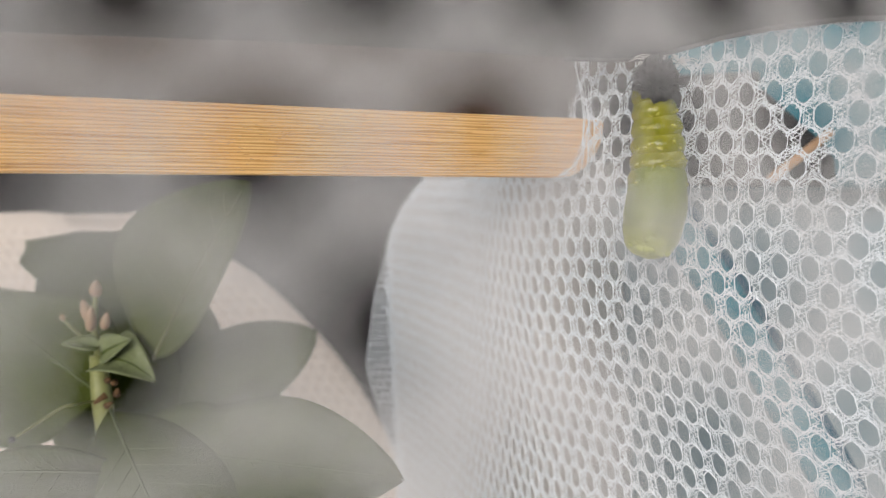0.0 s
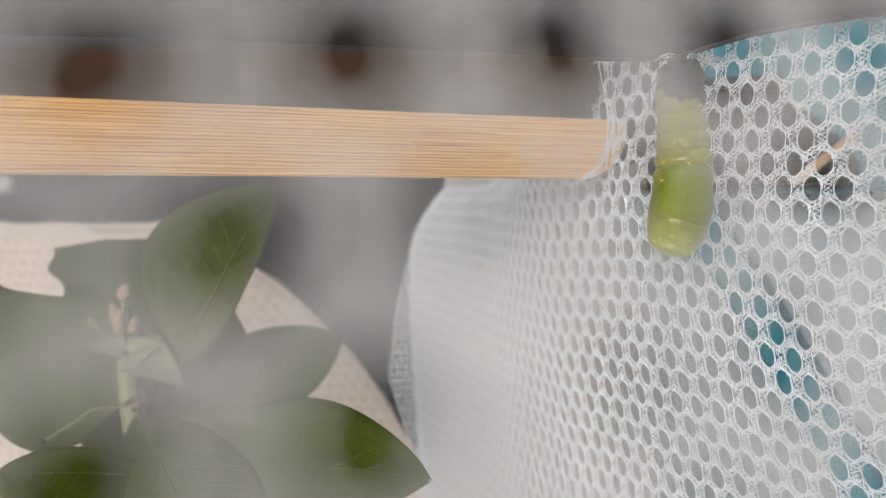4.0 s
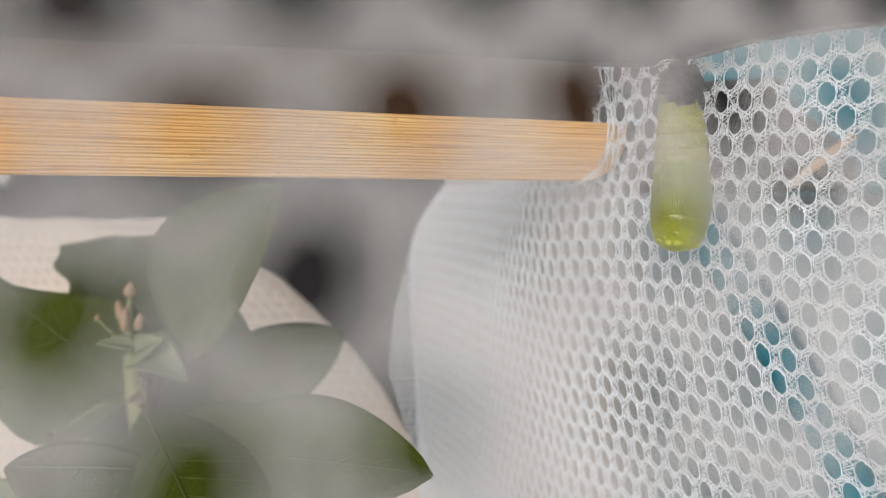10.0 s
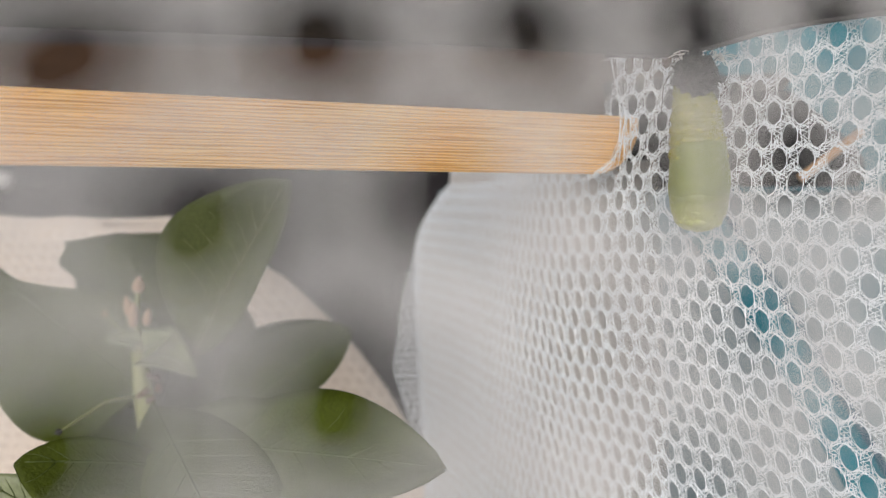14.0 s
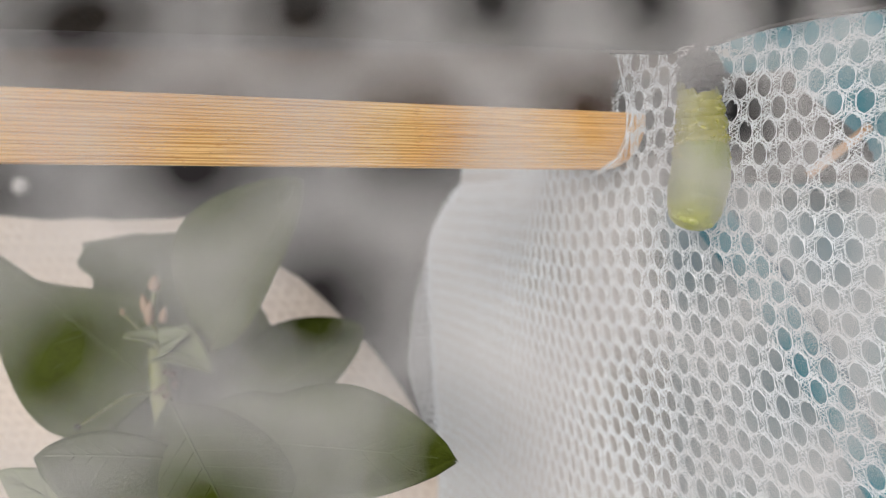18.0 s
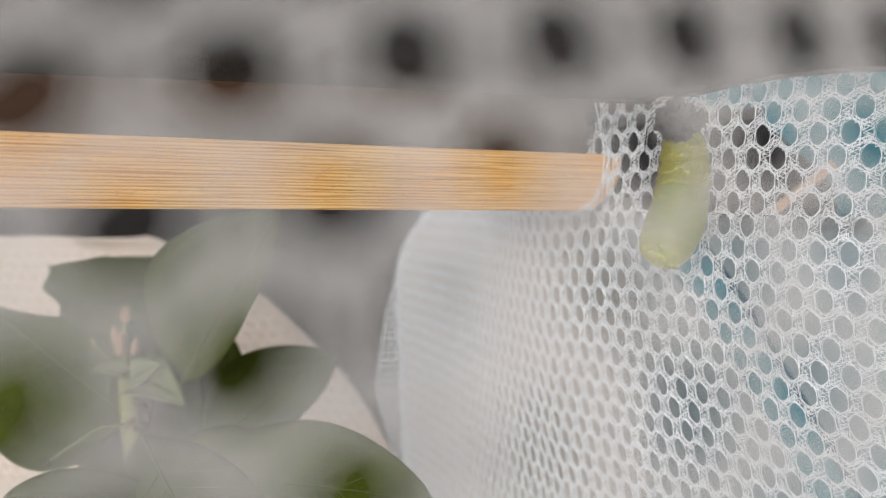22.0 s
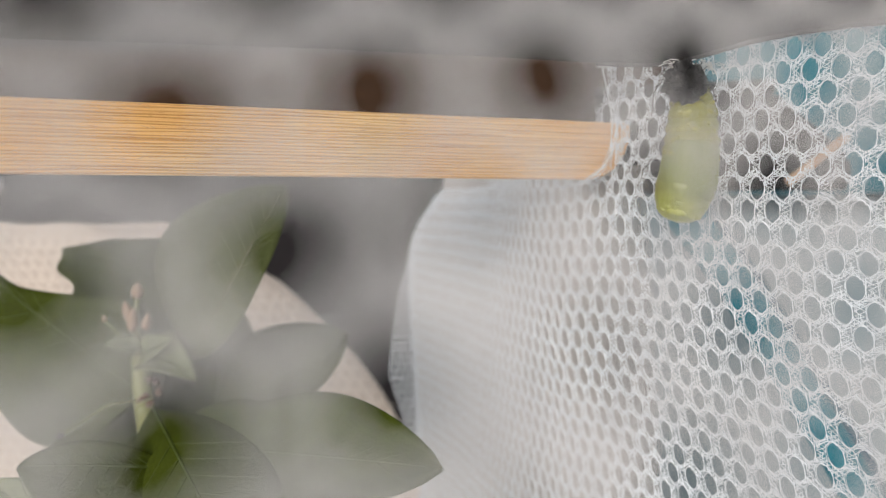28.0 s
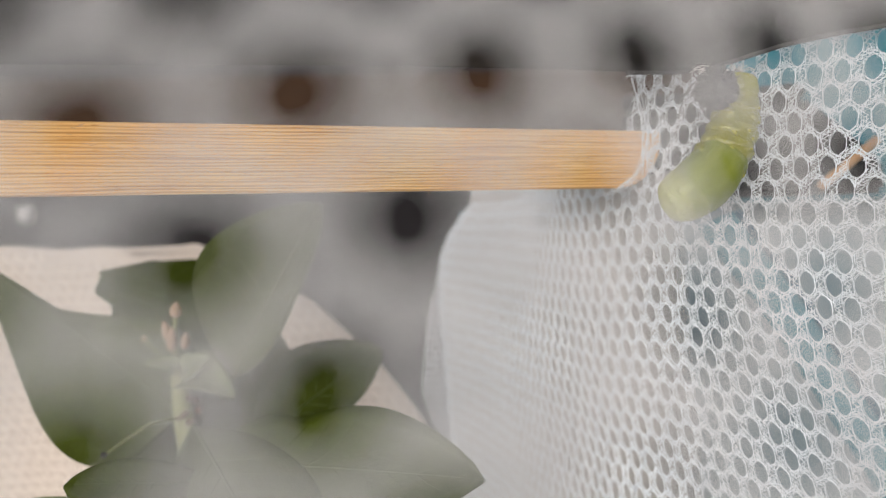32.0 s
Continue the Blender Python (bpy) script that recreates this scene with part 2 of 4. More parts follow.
# ---- mesh helpers ----
def mesh_object(name, verts, faces, mat, parent=None, label="", smooth=True):
    me = bpy.data.meshes.new(name)
    me.from_pydata([tuple(v) for v in verts], [], faces)
    me.materials.append(mat)
    if smooth:
        me.polygons.foreach_set("use_smooth", [True] * len(me.polygons))
    ob = new(name, me)
    ob.parent = parent
    if label:
        tagged(ob, label)
    return ob


def part(name, bm, mat, parent=None, label="", smooth=True):
    me = bpy.data.meshes.new(name)
    bmesh.ops.recalc_face_normals(bm, faces=bm.faces[:])
    for f in bm.faces:
        f.smooth = smooth
    bm.to_mesh(me)
    bm.free()
    me.materials.append(mat)
    ob = new(name, me)
    ob.parent = parent
    if label:
        tagged(ob, label)
    return ob


def box(size, bevel=0.0, segs=2):
    bm = bmesh.new()
    bmesh.ops.create_cube(bm, size=1.0)
    bmesh.ops.scale(bm, vec=size, verts=bm.verts)
    if bevel:
        bmesh.ops.bevel(bm, geom=bm.edges[:], offset=bevel, segments=segs, affect="EDGES", profile=0.6)
    return bm


def tube(points, radii, sides=8, bm=None):
    """A tube with capped ends along a list of points."""
    bm = bm or bmesh.new()
    pts = [Vector(p) for p in points]
    rings = []
    for i, p in enumerate(pts):
        d = (pts[min(i + 1, len(pts) - 1)] - pts[max(i - 1, 0)]).normalized()
        a = d.cross(Vector((0.31, 0.17, 0.93))).normalized()
        b = d.cross(a)
        r = radii[i] if isinstance(radii, (list, tuple)) else radii
        rings.append([bm.verts.new(p + r * (a * math.cos(2 * math.pi * k / sides) + b * math.sin(2 * math.pi * k / sides)))
                      for k in range(sides)])
    for r0, r1 in zip(rings, rings[1:]):
        for k in range(sides):
            bm.faces.new((r0[k], r0[(k + 1) % sides], r1[(k + 1) % sides], r1[k]))
    bm.faces.new(rings[0][::-1])
    bm.faces.new(rings[-1])
    return bm


def thing(name, at, label, category, group="", kind=""):
    ob = new(name)
    ob.empty_display_size = 0.01
    ob.matrix_basis = at if isinstance(at, Matrix) else Matrix.Translation(at)
    return tagged(ob, label, category, group, kind)


# ---- knitted net: two loops of yarn round each hole, and zigzag yarns between neighbouring holes ----
def net_segments(cells, pu, pv, hw, hh, rng, rich=True, shear=0.0):
    """Yarn segments in sheet space (u, v, w) for hexagonally placed holes. cells: (u, v) centres."""
    a0, a1, rad = [], [], []
    n = 14

    def slant(v):
        return shear * min(1.0, max(0.0, (0.005 - v) / 0.035))

    def ring(cu, cv, k, ph, w):
        out = []
        for i in range(n):
            a = 2 * math.pi * i / n + ph
            c_, s_ = math.cos(a), math.sin(a)
            six = 0.95 / math.cos((a - math.pi / 2) % (math.pi / 3) - math.pi / 6)
            point = 0.86 + 0.14 * six + 0.06 * abs(s_) ** 3
            dv_ = hh * k * s_ * point * (1 + rng.uniform(-0.035, 0.035))
            out.append((cu + hw * k * c_ * point * (1 + rng.uniform(-0.035, 0.035)) + slant(cv) * dv_, cv + dv_,
                        w + rng.uniform(-0.02, 0.02) * pu))
        return out

    def line(points, thick):
        for p, q in zip(points, points[1:]):
            a0.append(p)
            a1.append(q)
            rad.append(thick)

    near = ((pu, 0.0), (pu / 2, -pv), (-pu / 2, -pv))
    for cu, cv in cells:
        r = ring(cu, cv, 1.0 if rich else 1.05, rng.uniform(0, 0.4), 0.0)
        line(r + r[:1], rng.uniform(0.45, 0.65))
        if rich:
            twin = ring(cu, cv, 1.08, rng.uniform(0, 0.4), 0.03 * pu)
            line(twin + twin[:1], rng.uniform(0.45, 0.65))
        if rich:
            # straight yarns that touch the hole and run on into the gaps between the holes
            for k in range(6):
                a, b = math.radians(30 + 60 * k + rng.uniform(-7, 7)), math.radians(90 + 60 * k + rng.uniform(-7, 7))
                e0, e1 = rng.uniform(1.15, 1.27), rng.uniform(1.15, 1.27)
                p = (hw * e0 * math.cos(a), hh * e0 * math.sin(a))
                q = (hw * e1 * math.cos(b), hh * e1 * math.sin(b))
                on = rng.uniform(0.05, 0.22)
                d = (q[0] - p[0], q[1] - p[1])
                ends = [(p[0] - d[0] * on, p[1] - d[1] * on), (q[0] + d[0] * on, q[1] + d[1] * on)]
                line([(cu + x + slant(cv) * y, cv + y, rng.uniform(0.0, 0.06) * pu) for x, y in ends], rng.uniform(0.55, 0.9))
        for du, dv in near:
            L = math.hypot(du, dv)
            ex, ey = du / L, dv / L
            tx, ty = -ey, ex
            half = 0.44 * pu
            steps = 5 if rich else 3
            for lane in ((-1, 1) if rich else (1,)):
                prev = None
                for s in range(steps + 1):
                    q = -half + 2 * half * s / steps + rng.uniform(-0.06, 0.06) * pu
                    side = (1 if (s % 2) else -1) * lane * (0.10 + 0.07 * rng.random() + 0.10 * abs(q / half) ** 2) * pu
                    x, y = cu + du / 2 + tx * q + ex * side, cv + dv / 2 + ty * q + ey * side
                    for hu, hv in ((cu, cv), (cu + du, cv + dv), (cu + du / 2 + tx * pu * 0.87, cv + dv / 2 + ty * pv), (cu + du / 2 - tx * pu * 0.87, cv + dv / 2 - ty * pv)):
                        e = math.hypot((x - hu - slant(hv) * (y - hv)) / (hw * 1.04), (y - hv) / (hh * 1.10))
                        if e < 1.0:
                            x, y = hu + (x - hu) / max(e, 0.2), hv + (y - hv) / max(e, 0.2)
                    p = (x, y, rng.uniform(-0.05, 0.05) * pu)
                    if prev:
                        line([prev, p], rng.uniform(0.55, 0.85))
                    prev = p
    return a0, a1, rad


def net(name, surface, cells, pu, pv, hw, hh, r, parent, label, seed=1, rich=True, mat=None, shear=0.0):
    """A net of yarn on the surface, which maps (u, v, w) arrays to places."""
    rng = random.Random(seed)
    a0, a1, rad = net_segments(cells, pu, pv, hw, hh, rng, rich, shear)
    p0, p1 = surface(np.array(a0)), surface(np.array(a1))
    d = p1 - p0
    L = np.linalg.norm(d, axis=1, keepdims=True) + 1e-9
    d = d / L
    side = np.cross(d, np.array([0.3, -0.8, 0.52]))
    side /= np.linalg.norm(side, axis=1, keepdims=True) + 1e-9
    up = np.cross(d, side)
    R = (np.array(rad) * r)[:, None]
    p0, p1 = p0 - d * R * 0.6, p1 + d * R * 0.6
    ring = [side * math.cos(a) + up * math.sin(a) for a in (0.0, 2.0944, 4.18879)]
    verts = np.stack([p0 + R * ring[0], p0 + R * ring[1], p0 + R * ring[2],
                      p1 + R * ring[0], p1 + R * ring[1], p1 + R * ring[2]], axis=1).reshape(-1, 3)
    base = (np.arange(len(p0)) * 6)[:, None]
    faces = np.concatenate([base + np.array([[0, 1, 4, 3]]), base + np.array([[1, 2, 5, 4]]), base + np.array([[2, 0, 3, 5]])])
    me = bpy.data.meshes.new(name)
    me.from_pydata(verts.tolist(), [], faces.tolist())
    me.materials.append(mat or M_THREAD)
    ob = new(name, me)
    ob.parent = parent
    return tagged(ob, label, kind="stuff")


def hex_cells(u0, u1, v0, v1, pu, pv, lean=0.0):
    out = []
    j0, j1 = math.floor(v0 / pv), math.ceil(v1 / pv)
    for j in range(j0, j1 + 1):
        v = j * pv
        for i in range(math.floor(u0 / pu) - 1, math.ceil(u1 / pu) + 2):
            u = i * pu + (pu / 2 if j % 2 else 0) + lean * v
            if u0 <= u <= u1:
                out.append((u, v))
    return out


# ---- plan of the cage: the side panel runs from the near right to the far left and folds back ----
PLAN = [(0.112, 0.030), (0.085, 0.064), (0.067, 0.086), (0.0500, 0.1090), (0.0400, 0.1245), (0.0303, 0.1385), (0.0222, 0.154),
        (0.0155, 0.176), (0.0095, 0.200), (0.0030, 0.222), (-0.0042, 0.240), (-0.0080, 0.2495), (-0.0083, 0.256), (-0.003, 0.266)]


def dense_plan():
    out = []
    P = [np.array(p) for p in PLAN]
    for i in range(len(P) - 1):
        p_, a, b, n_ = P[max(i - 1, 0)], P[i], P[i + 1], P[min(i + 2, len(P) - 1)]
        for k in range(12):
            t = k / 12
            out.append(0.5 * (2 * a + (b - p_) * t + (2 * p_ - 5 * a + 4 * b - n_) * t * t + (3 * a - p_ - 3 * b + n_) * t ** 3))
    out.append(P[-1])
    return np.array(out)


LINE = dense_plan()
ARC = np.concatenate([[0], np.cumsum(np.linalg.norm(np.diff(LINE, axis=0), axis=1))])
U_TIP = float(ARC[np.argmin(np.linalg.norm(LINE - np.array([0.0285, 0.1410]), axis=1))])


STRETCH_U = (0.02, 0.272, 0.459, 3.92, 3.072, -1.125, 4.088, 1.563, -0.038, -0.835)
STRETCH_V = (0.27, -1.337, -2.077, -3.327, 0.047, -0.899, -1.669, 0.573, 0.438, -0.212)
STRETCH_W = (0.208, 1.285, 0.851, -0.347, -0.774, -0.654, 1.691, 0.406, -0.293, 0.582)


def stretched(a):
    """The fabric is pulled unevenly along, down and out of its plane: millimetres over spans of 4 cm."""
    u, v = np.clip(a[:, 0], -0.045, 0.016) / 0.04, np.clip(a[:, 1], -0.048, 0.024) / 0.04
    terms = np.stack([u ** 0, u, v, u * u, u * v, v * v, u ** 3, u * u * v, u * v * v, v ** 3], axis=1)
    fade = 1 - np.clip((a[:, :1] - 0.025) / 0.04, 0, 1)
    return a + 0.001 * fade * np.stack([terms @ np.array(k) for k in (STRETCH_U, STRETCH_V, STRETCH_W)], axis=1)


def side_surface(a):
    """(u, v, w) on the side panel: u from the stick's tip towards the far end, v = height."""
    a = stretched(a)
    u, v, w = a[:, 0] + U_TIP, a[:, 1], a[:, 2]
    # yarns near the stick's tip are dragged towards it
    du, dv = a[:, 0] + 0.0005, v - 0.0015
    pull = np.exp(-(du ** 2 + dv ** 2) / (2 * 0.0042 ** 2))
    u = u - du * pull * 0.30
    v = v - dv * pull * 0.25
    x, y = np.interp(u, ARC, LINE[:, 0]), np.interp(u, ARC, LINE[:, 1])
    tx = np.interp(u + 1e-3, ARC, LINE[:, 0]) - x
    ty = np.interp(u + 1e-3, ARC, LINE[:, 1]) - y
    L = np.hypot(tx, ty) + 1e-9
    far = np.clip((u - U_TIP - 0.03) / 0.07, 0, 1)
    bow = 0.0105 * np.clip((v + 0.020) / 0.022, 0, 1) ** 2 + 0.003 * np.clip((-0.03 - v) / 0.05, 0, 1)
    x = x + far * bow
    return np.stack([x + w * -ty / L, y + w * tx / L, v], axis=1)


cage = thing("mesh_cage", (0, 0, -0.30), "white knitted net insect cage with a charcoal roof panel", "insect cage")
BACK = Matrix.Translation((0, 0, 0.30))


def in_cage(ob):
    ob.matrix_basis = BACK
    return ob


PU, PV = 0.0038, 0.0034


def top_edge(u):
    """Height of the panel's upper edge behind the stick."""
    return 0.0048 + 0.0065 * min(max((u - 0.006) / 0.02, 0), 1)


cells = []
for u, v in hex_cells(-0.085, 0.125, -0.115, 0.0340, PU, PV, 0.14):
    if u > 0.0026 and v > top_edge(u):
        continue
    top = 0.0275 + 0.0045 * min(max((-u - 0.006) / 0.02, 0), 1)
    if v < top:
        cells.append((u, v))
in_cage(net("side_panel", side_surface, cells, PU, PV, 0.00111, 0.00165, 0.000082, cage, "white knitted net side panel with oval holes", 3, shear=0.18))

# white lining behind the fold
lin_u = np.linspace(-0.004, 0.128, 42)
lin_v = np.linspace(0, 1, 30)
lin = np.array([(u, -0.29 + (0.29 + top_edge(u)) * v, -0.00045 - 0.0030 * min(1, max(0, (0.044 - u) / 0.030))) for u in lin_u for v in lin_v])
front_side, back_side = side_surface(lin), side_surface(lin + np.array([0, 0, -0.0006]))
bm = bmesh.new()
va = [bm.verts.new(p) for p in front_side.tolist()]
vb = [bm.verts.new(p) for p in back_side.tolist()]
for i in range(41):
    for j in range(29):
        a, b, c, d = i * 30 + j, i * 30 + j + 1, (i + 1) * 30 + j + 1, (i + 1) * 30 + j
        bm.faces.new((va[a], va[b], va[c], va[d]))
        bm.faces.new((vb[d], vb[c], vb[b], vb[a]))
in_cage(part("lining", bm, M_LINING, cage, "white cloth lining behind the fold"))

# front panel, between the viewer and the rest, leaning away to the right
F_O = np.array((-0.0016425, 0.0122616, -0.0017872))
F_A = np.array((0.0035625, 0.0015914, 0.0004383))
F_B = np.array((-0.0002779, 0.0012209, 0.0027757))
F_AA = np.array((-0.0000135, 0.0000039, -0.0000527))
F_AB = np.array((0.0000425, -0.0000507, 0.0000470))
F_BB = np.array((-0.0000035, 0.0000282, 0.0000270))
FP_U, FP_V = 0.00393, 0.00305


def front_surface(a):
    """A slightly slack sheet: one step of F_A or F_B for each hole along it."""
    i, j = a[:, :1] / FP_U, a[:, 1:2] / FP_V
    n_ = np.cross(F_A, F_B)
    n_ = n_ / np.linalg.norm(n_)
    return F_O + i * F_A + j * F_B + i * i * F_AA + i * j * F_AB + j * j * F_BB + a[:, 2:] * n_


fcells = [(u, v) for u, v in hex_cells(-0.036, 0.050, -0.040, 0.0180, FP_U, FP_V)]
in_cage(net("front_panel", front_surface, fcells, FP_U, FP_V, 0.00110, 0.00122, 0.000058, cage, "white knitted net front panel", 5, mat=M_FRONT))


# roof panel: charcoal cloth with a curved hem
def sheet(name, outline, thick, mat, parent, label="", bevel=0.0):
    """A flat outline (x, y, z) given thickness downwards along its mean normal."""
    bm = bmesh.new()
    vs = [bm.verts.new(p) for p in outline]
    f = bm.faces.new(vs)
    r = bmesh.ops.extrude_face_region(bm, geom=[f])
    n_ = Vector(thick)
    bmesh.ops.translate(bm, vec=n_, verts=[v for v in r["geom"] if isinstance(v, bmesh.types.BMVert)])
    return part(name, bm, mat, parent, label, smooth=False)


hem = [(-0.150, 0.093), (-0.060, 0.1025), (-0.017, 0.1105), (0.005, 0.1165), (0.0217, 0.1222), (0.0285, 0.1235), (0.0330, 0.1225),
       (0.0375, 0.1195), (0.0420, 0.1165), (0.0470, 0.1135), (0.0530, 0.1075), (0.0620, 0.098), (0.0700, 0.088), (0.0900, 0.064), (0.118, 0.030)]
rim = []
for x, y in hem:
    k = float(np.interp(x, [0.033, 0.0375, 0.042, 0.047, 0.053, 0.062], [1.0, 0.986, 0.978, 0.972, 0.966, 0.972]))
    z = float(np.interp(x, [0.030, 0.033, 0.0375, 0.042, 0.047, 0.053, 0.062, 0.070], [0.0183, 0.0183, 0.0191, 0.0200, 0.0205, 0.0204, 0.0194, 0.0182]))
    rim.append((x * k, y * k, z))
bm = bmesh.new()
ROWS = 14
grid = []
for (x, y, z) in rim:
    col = []
    for k in range(ROWS + 1):
        f = k / ROWS
        yy = y + (0.035 - y) * f
        zz = z + 0.0006 * math.sin(23 * f + 90 * x) * min(1, 4 * f) + 0.042 * f
        col.append(bm.verts.new((x, yy, zz)))
    grid.append(col)
for a, b in zip(grid, grid[1:]):
    for k in range(ROWS):
        bm.faces.new((a[k], b[k], b[k + 1], a[k + 1]))
r = bmesh.ops.extrude_face_region(bm, geom=bm.faces[:])
bmesh.ops.translate(bm, vec=(0, 0, 0.0012), verts=[v for v in r["geom"] if isinstance(v, bmesh.types.BMVert)])
roof = in_cage(part("roof_panel", bm, M_ROOF, cage, "charcoal woven roof panel of the cage"))
bm = tube([(x, y, z - 0.0001) for x, y, z in rim[4:]], 0.00035, 8)
in_cage(part("hem", bm, M_ROOF, cage, "rolled charcoal hem"))

# cream drape at the back, with a net over it and a stitched hem along its arched edge
arch = [(-0.260, -0.0035), (-0.1727, -0.0065), (-0.130, -0.0080), (-0.105, -0.0088), (-0.0835, -0.0085), (-0.070, -0.0130), (-0.0526, -0.0241),
        (-0.0483, -0.0267), (-0.0398, -0.0348), (-0.0313, -0.0437), (-0.0245, -0.0505), (-0.0169, -0.0607), (-0.006, -0.080), (0.004, -0.100), (0.010, -0.125)]


def arch_z(x):
    return float(np.interp(x, [a[0] for a in arch], [a[1] for a in arch]))


bm = bmesh.new()
cols = []
NX, NZ = 60, 16
for i in range(NX + 1):
    x = -0.26 + 0.27 * i / NX
    zt = arch_z(x)
    zt += 0.0005 * math.sin(210 * x) if x < -0.08 else 0.0
    col = []
    for k in range(NZ + 1):
        f = k / NZ
        z = zt + (-0.30 - zt) * f ** 1.3
        y = 0.262 - 0.10 * max(0, x + 0.03) + 0.0015 * math.sin(130 * x + 9 * f) + 0.02 * f
        col.append(bm.verts.new((x, y, z)))
    cols.append(col)
for a, b in zip(cols, cols[1:]):
    for k in range(NZ):
        bm.faces.new((a[k], b[k], b[k + 1], a[k + 1]))
r = bmesh.ops.extrude_face_region(bm, geom=bm.faces[:])
bmesh.ops.translate(bm, vec=(0, 0.001, 0), verts=[v for v in r["geom"] if isinstance(v, bmesh.types.BMVert)])
in_cage(part("back_drape", bm, M_BEIGE, cage, "cream cloth drape with an arched top edge"))


def drape_surface(a):
    x, z, w = a[:, 0], a[:, 1], a[:, 2]
    return np.stack([x, 0.2585 - 0.10 * np.maximum(0, x + 0.03) + 0.0015 * np.sin(130 * x) - w, z], axis=1)


dcells = [(u, v) for u, v in hex_cells(-0.19, 0.004, -0.13, -0.004, PU, PV, -0.25) if v < arch_z(u) - 0.0022]
in_cage(net("back_net", drape_surface, dcells, PU, PV, 0.0012, 0.0013, 0.000115, cage, "cream net over the cream drape", 7, rich=False, mat=M_CREAM))
bm = tube([(x, 0.2588 - 0.10 * max(0, x + 0.03), z - 0.0004) for x, z in arch[3:]], 0.0006, 6)
in_cage(part("drape_hem", bm, M_BEIGE, cage, "stitched cream hem"))


# net strip behind the fold of the side panel
def strip_surface(a):
    u, v, w = a[:, 0], a[:, 1], a[:, 2]
    lean = np.interp(v, [-0.12, -0.088, -0.0517, -0.030, -0.0157, 0.003], [-0.002, -0.0035, -0.0146, -0.0119, -0.0080, 0.0015])
    return np.stack([lean + u, 0.2465 + 0.25 * u - w, v], axis=1)


scells = [(u, v) for u, v in hex_cells(0.0009, 0.016, -0.11, 0.0, 0.0019, 0.0021)]
in_cage(net("back_strip", strip_surface, scells, 0.0019, 0.0021, 0.00060, 0.00080, 0.000062, cage, "white net folded back at the corner", 8))

edge = strip_surface(np.array([(0.0003, -0.11 + 0.0022 * k, 0.0) for k in range(51)]))
in_cage(part("selvage", tube([Vector(q) for q in edge.tolist()], 0.00022, 6), M_THREAD, cage, "white knitted selvage"))

# yarns gathered along the net's edge round the end of the stick
gather = [(0.0257, 0.1403, 0.0206), (0.0265, 0.1395, 0.0164), (0.0272, 0.1386, 0.0114), (0.0267, 0.1378, 0.0070), (0.0253, 0.1376, 0.0037), (0.0226, 0.1384, 0.0016), (0.0189, 0.1414, 0.0005)]
rng = random.Random(21)
for k in range(12):
    off = Vector((rng.uniform(0.0002, 0.0012), rng.uniform(-0.0006, 0.0001), rng.uniform(-0.0006, 0.0003)))
    i0, i1 = rng.choice((0, 0, 1, 2)), rng.choice((5, 7, 7, 6))
    line = [Vector(g) + off * (1 + 0.5 * math.sin(2.3 * j + k)) for j, g in enumerate(gather)][i0:i1]
    in_cage(part("edge_yarn", tube(line, 0.000055, 4), M_THREAD, cage))

# cage floor
bm = box((0.50, 0.62, 0.004), 0.0015)
ob = part("cage_floor", bm, M_FLOOR, cage, "pale floor tray of the cage")
ob.matrix_basis = Matrix.Translation((-0.03, 0.10, -0.002))

# ---- surroundings ----
tagged(mesh_object("ground", [(-40, -40, -0.31), (40, -40, -0.31), (40, 40, -0.31), (-40, 40, -0.31)], [(0, 1, 2, 3)], M_GREY),
       "pale grey table and floor under the cage", "ground", kind="structure")
bm = box((1.6, 0.06, 0.9), 0.02)
ob = part("backdrop", bm, M_DARK, None)
ob.matrix_basis = pose(-0.42, 0.62, 0.14, 0, 0, 8)
tagged(ob, "dark grey upholstered panel behind the cage", "backdrop", kind="structure")
stud = part("stud", tube([(0, 0, 0), (0, -0.003, 0), (0, -0.0045, 0)], [0.0062, 0.0058, 0.0025], 14), M_SILK, ob, "small white stud")
stud.matrix_basis = ob.matrix_basis.inverted() @ Matrix.Translation((-0.3044, 0.6060, 0.0083))
bm = box((1.06, 0.02, 0.045), 0.002)
ob = part("shelf_board", bm, M_BROWN, None)
ob.matrix_basis = pose(-0.38, 0.425, 0.050, 0, 0, 4)
tagged(ob, "brown stained wooden board behind the cage", "board")
for sx in (-0.60, -0.36):
    pb = part("support", box((0.02, 0.018, 0.337), 0.001), M_BROWN, ob)
    pb.matrix_basis = Matrix.Translation((sx + 0.20, 0.021, -0.1915))

# outside the side panel: a pale wall, a teal cloth, a teal trim and a charcoal case with a dowel
ob = part("wall_east", box((0.50, 0.01, 0.305), 0.0), M_WALL, None, smooth=False)
ob.matrix_basis = pose(0.232, 0.232, -0.1525, 0, 0, -22)
tagged(ob, "pale grey low wall beside the cage", "wall", kind="structure")
bm = box((0.30, 0.004, 0.10), 0.001)
ob = part("teal_cloth", bm, M_BLUE, None)
ob.matrix_basis = pose(0.219, 0.224, 0.050, 0, 0, -20)
tagged(ob, "pale teal cloth hanging over the wall", "cloth")
case = thing("case", pose(0.064, 0.198, 0.0, 0, 0, -14), "charcoal plastic case on the pale wall", "case")
profile = [(-0.027, 0.0005), (-0.027, 0.0212), (0.0118, 0.0220), (0.0272, 0.0078), (0.0280, 0.0005)]
bm = bmesh.new()
ends = [[bm.verts.new((x, y, z)) for x, z in profile] for y in (-0.010, 0.010)]
for k in range(5):
    bm.faces.new((ends[0][k], ends[0][(k + 1) % 5], ends[1][(k + 1) % 5], ends[1][k]))
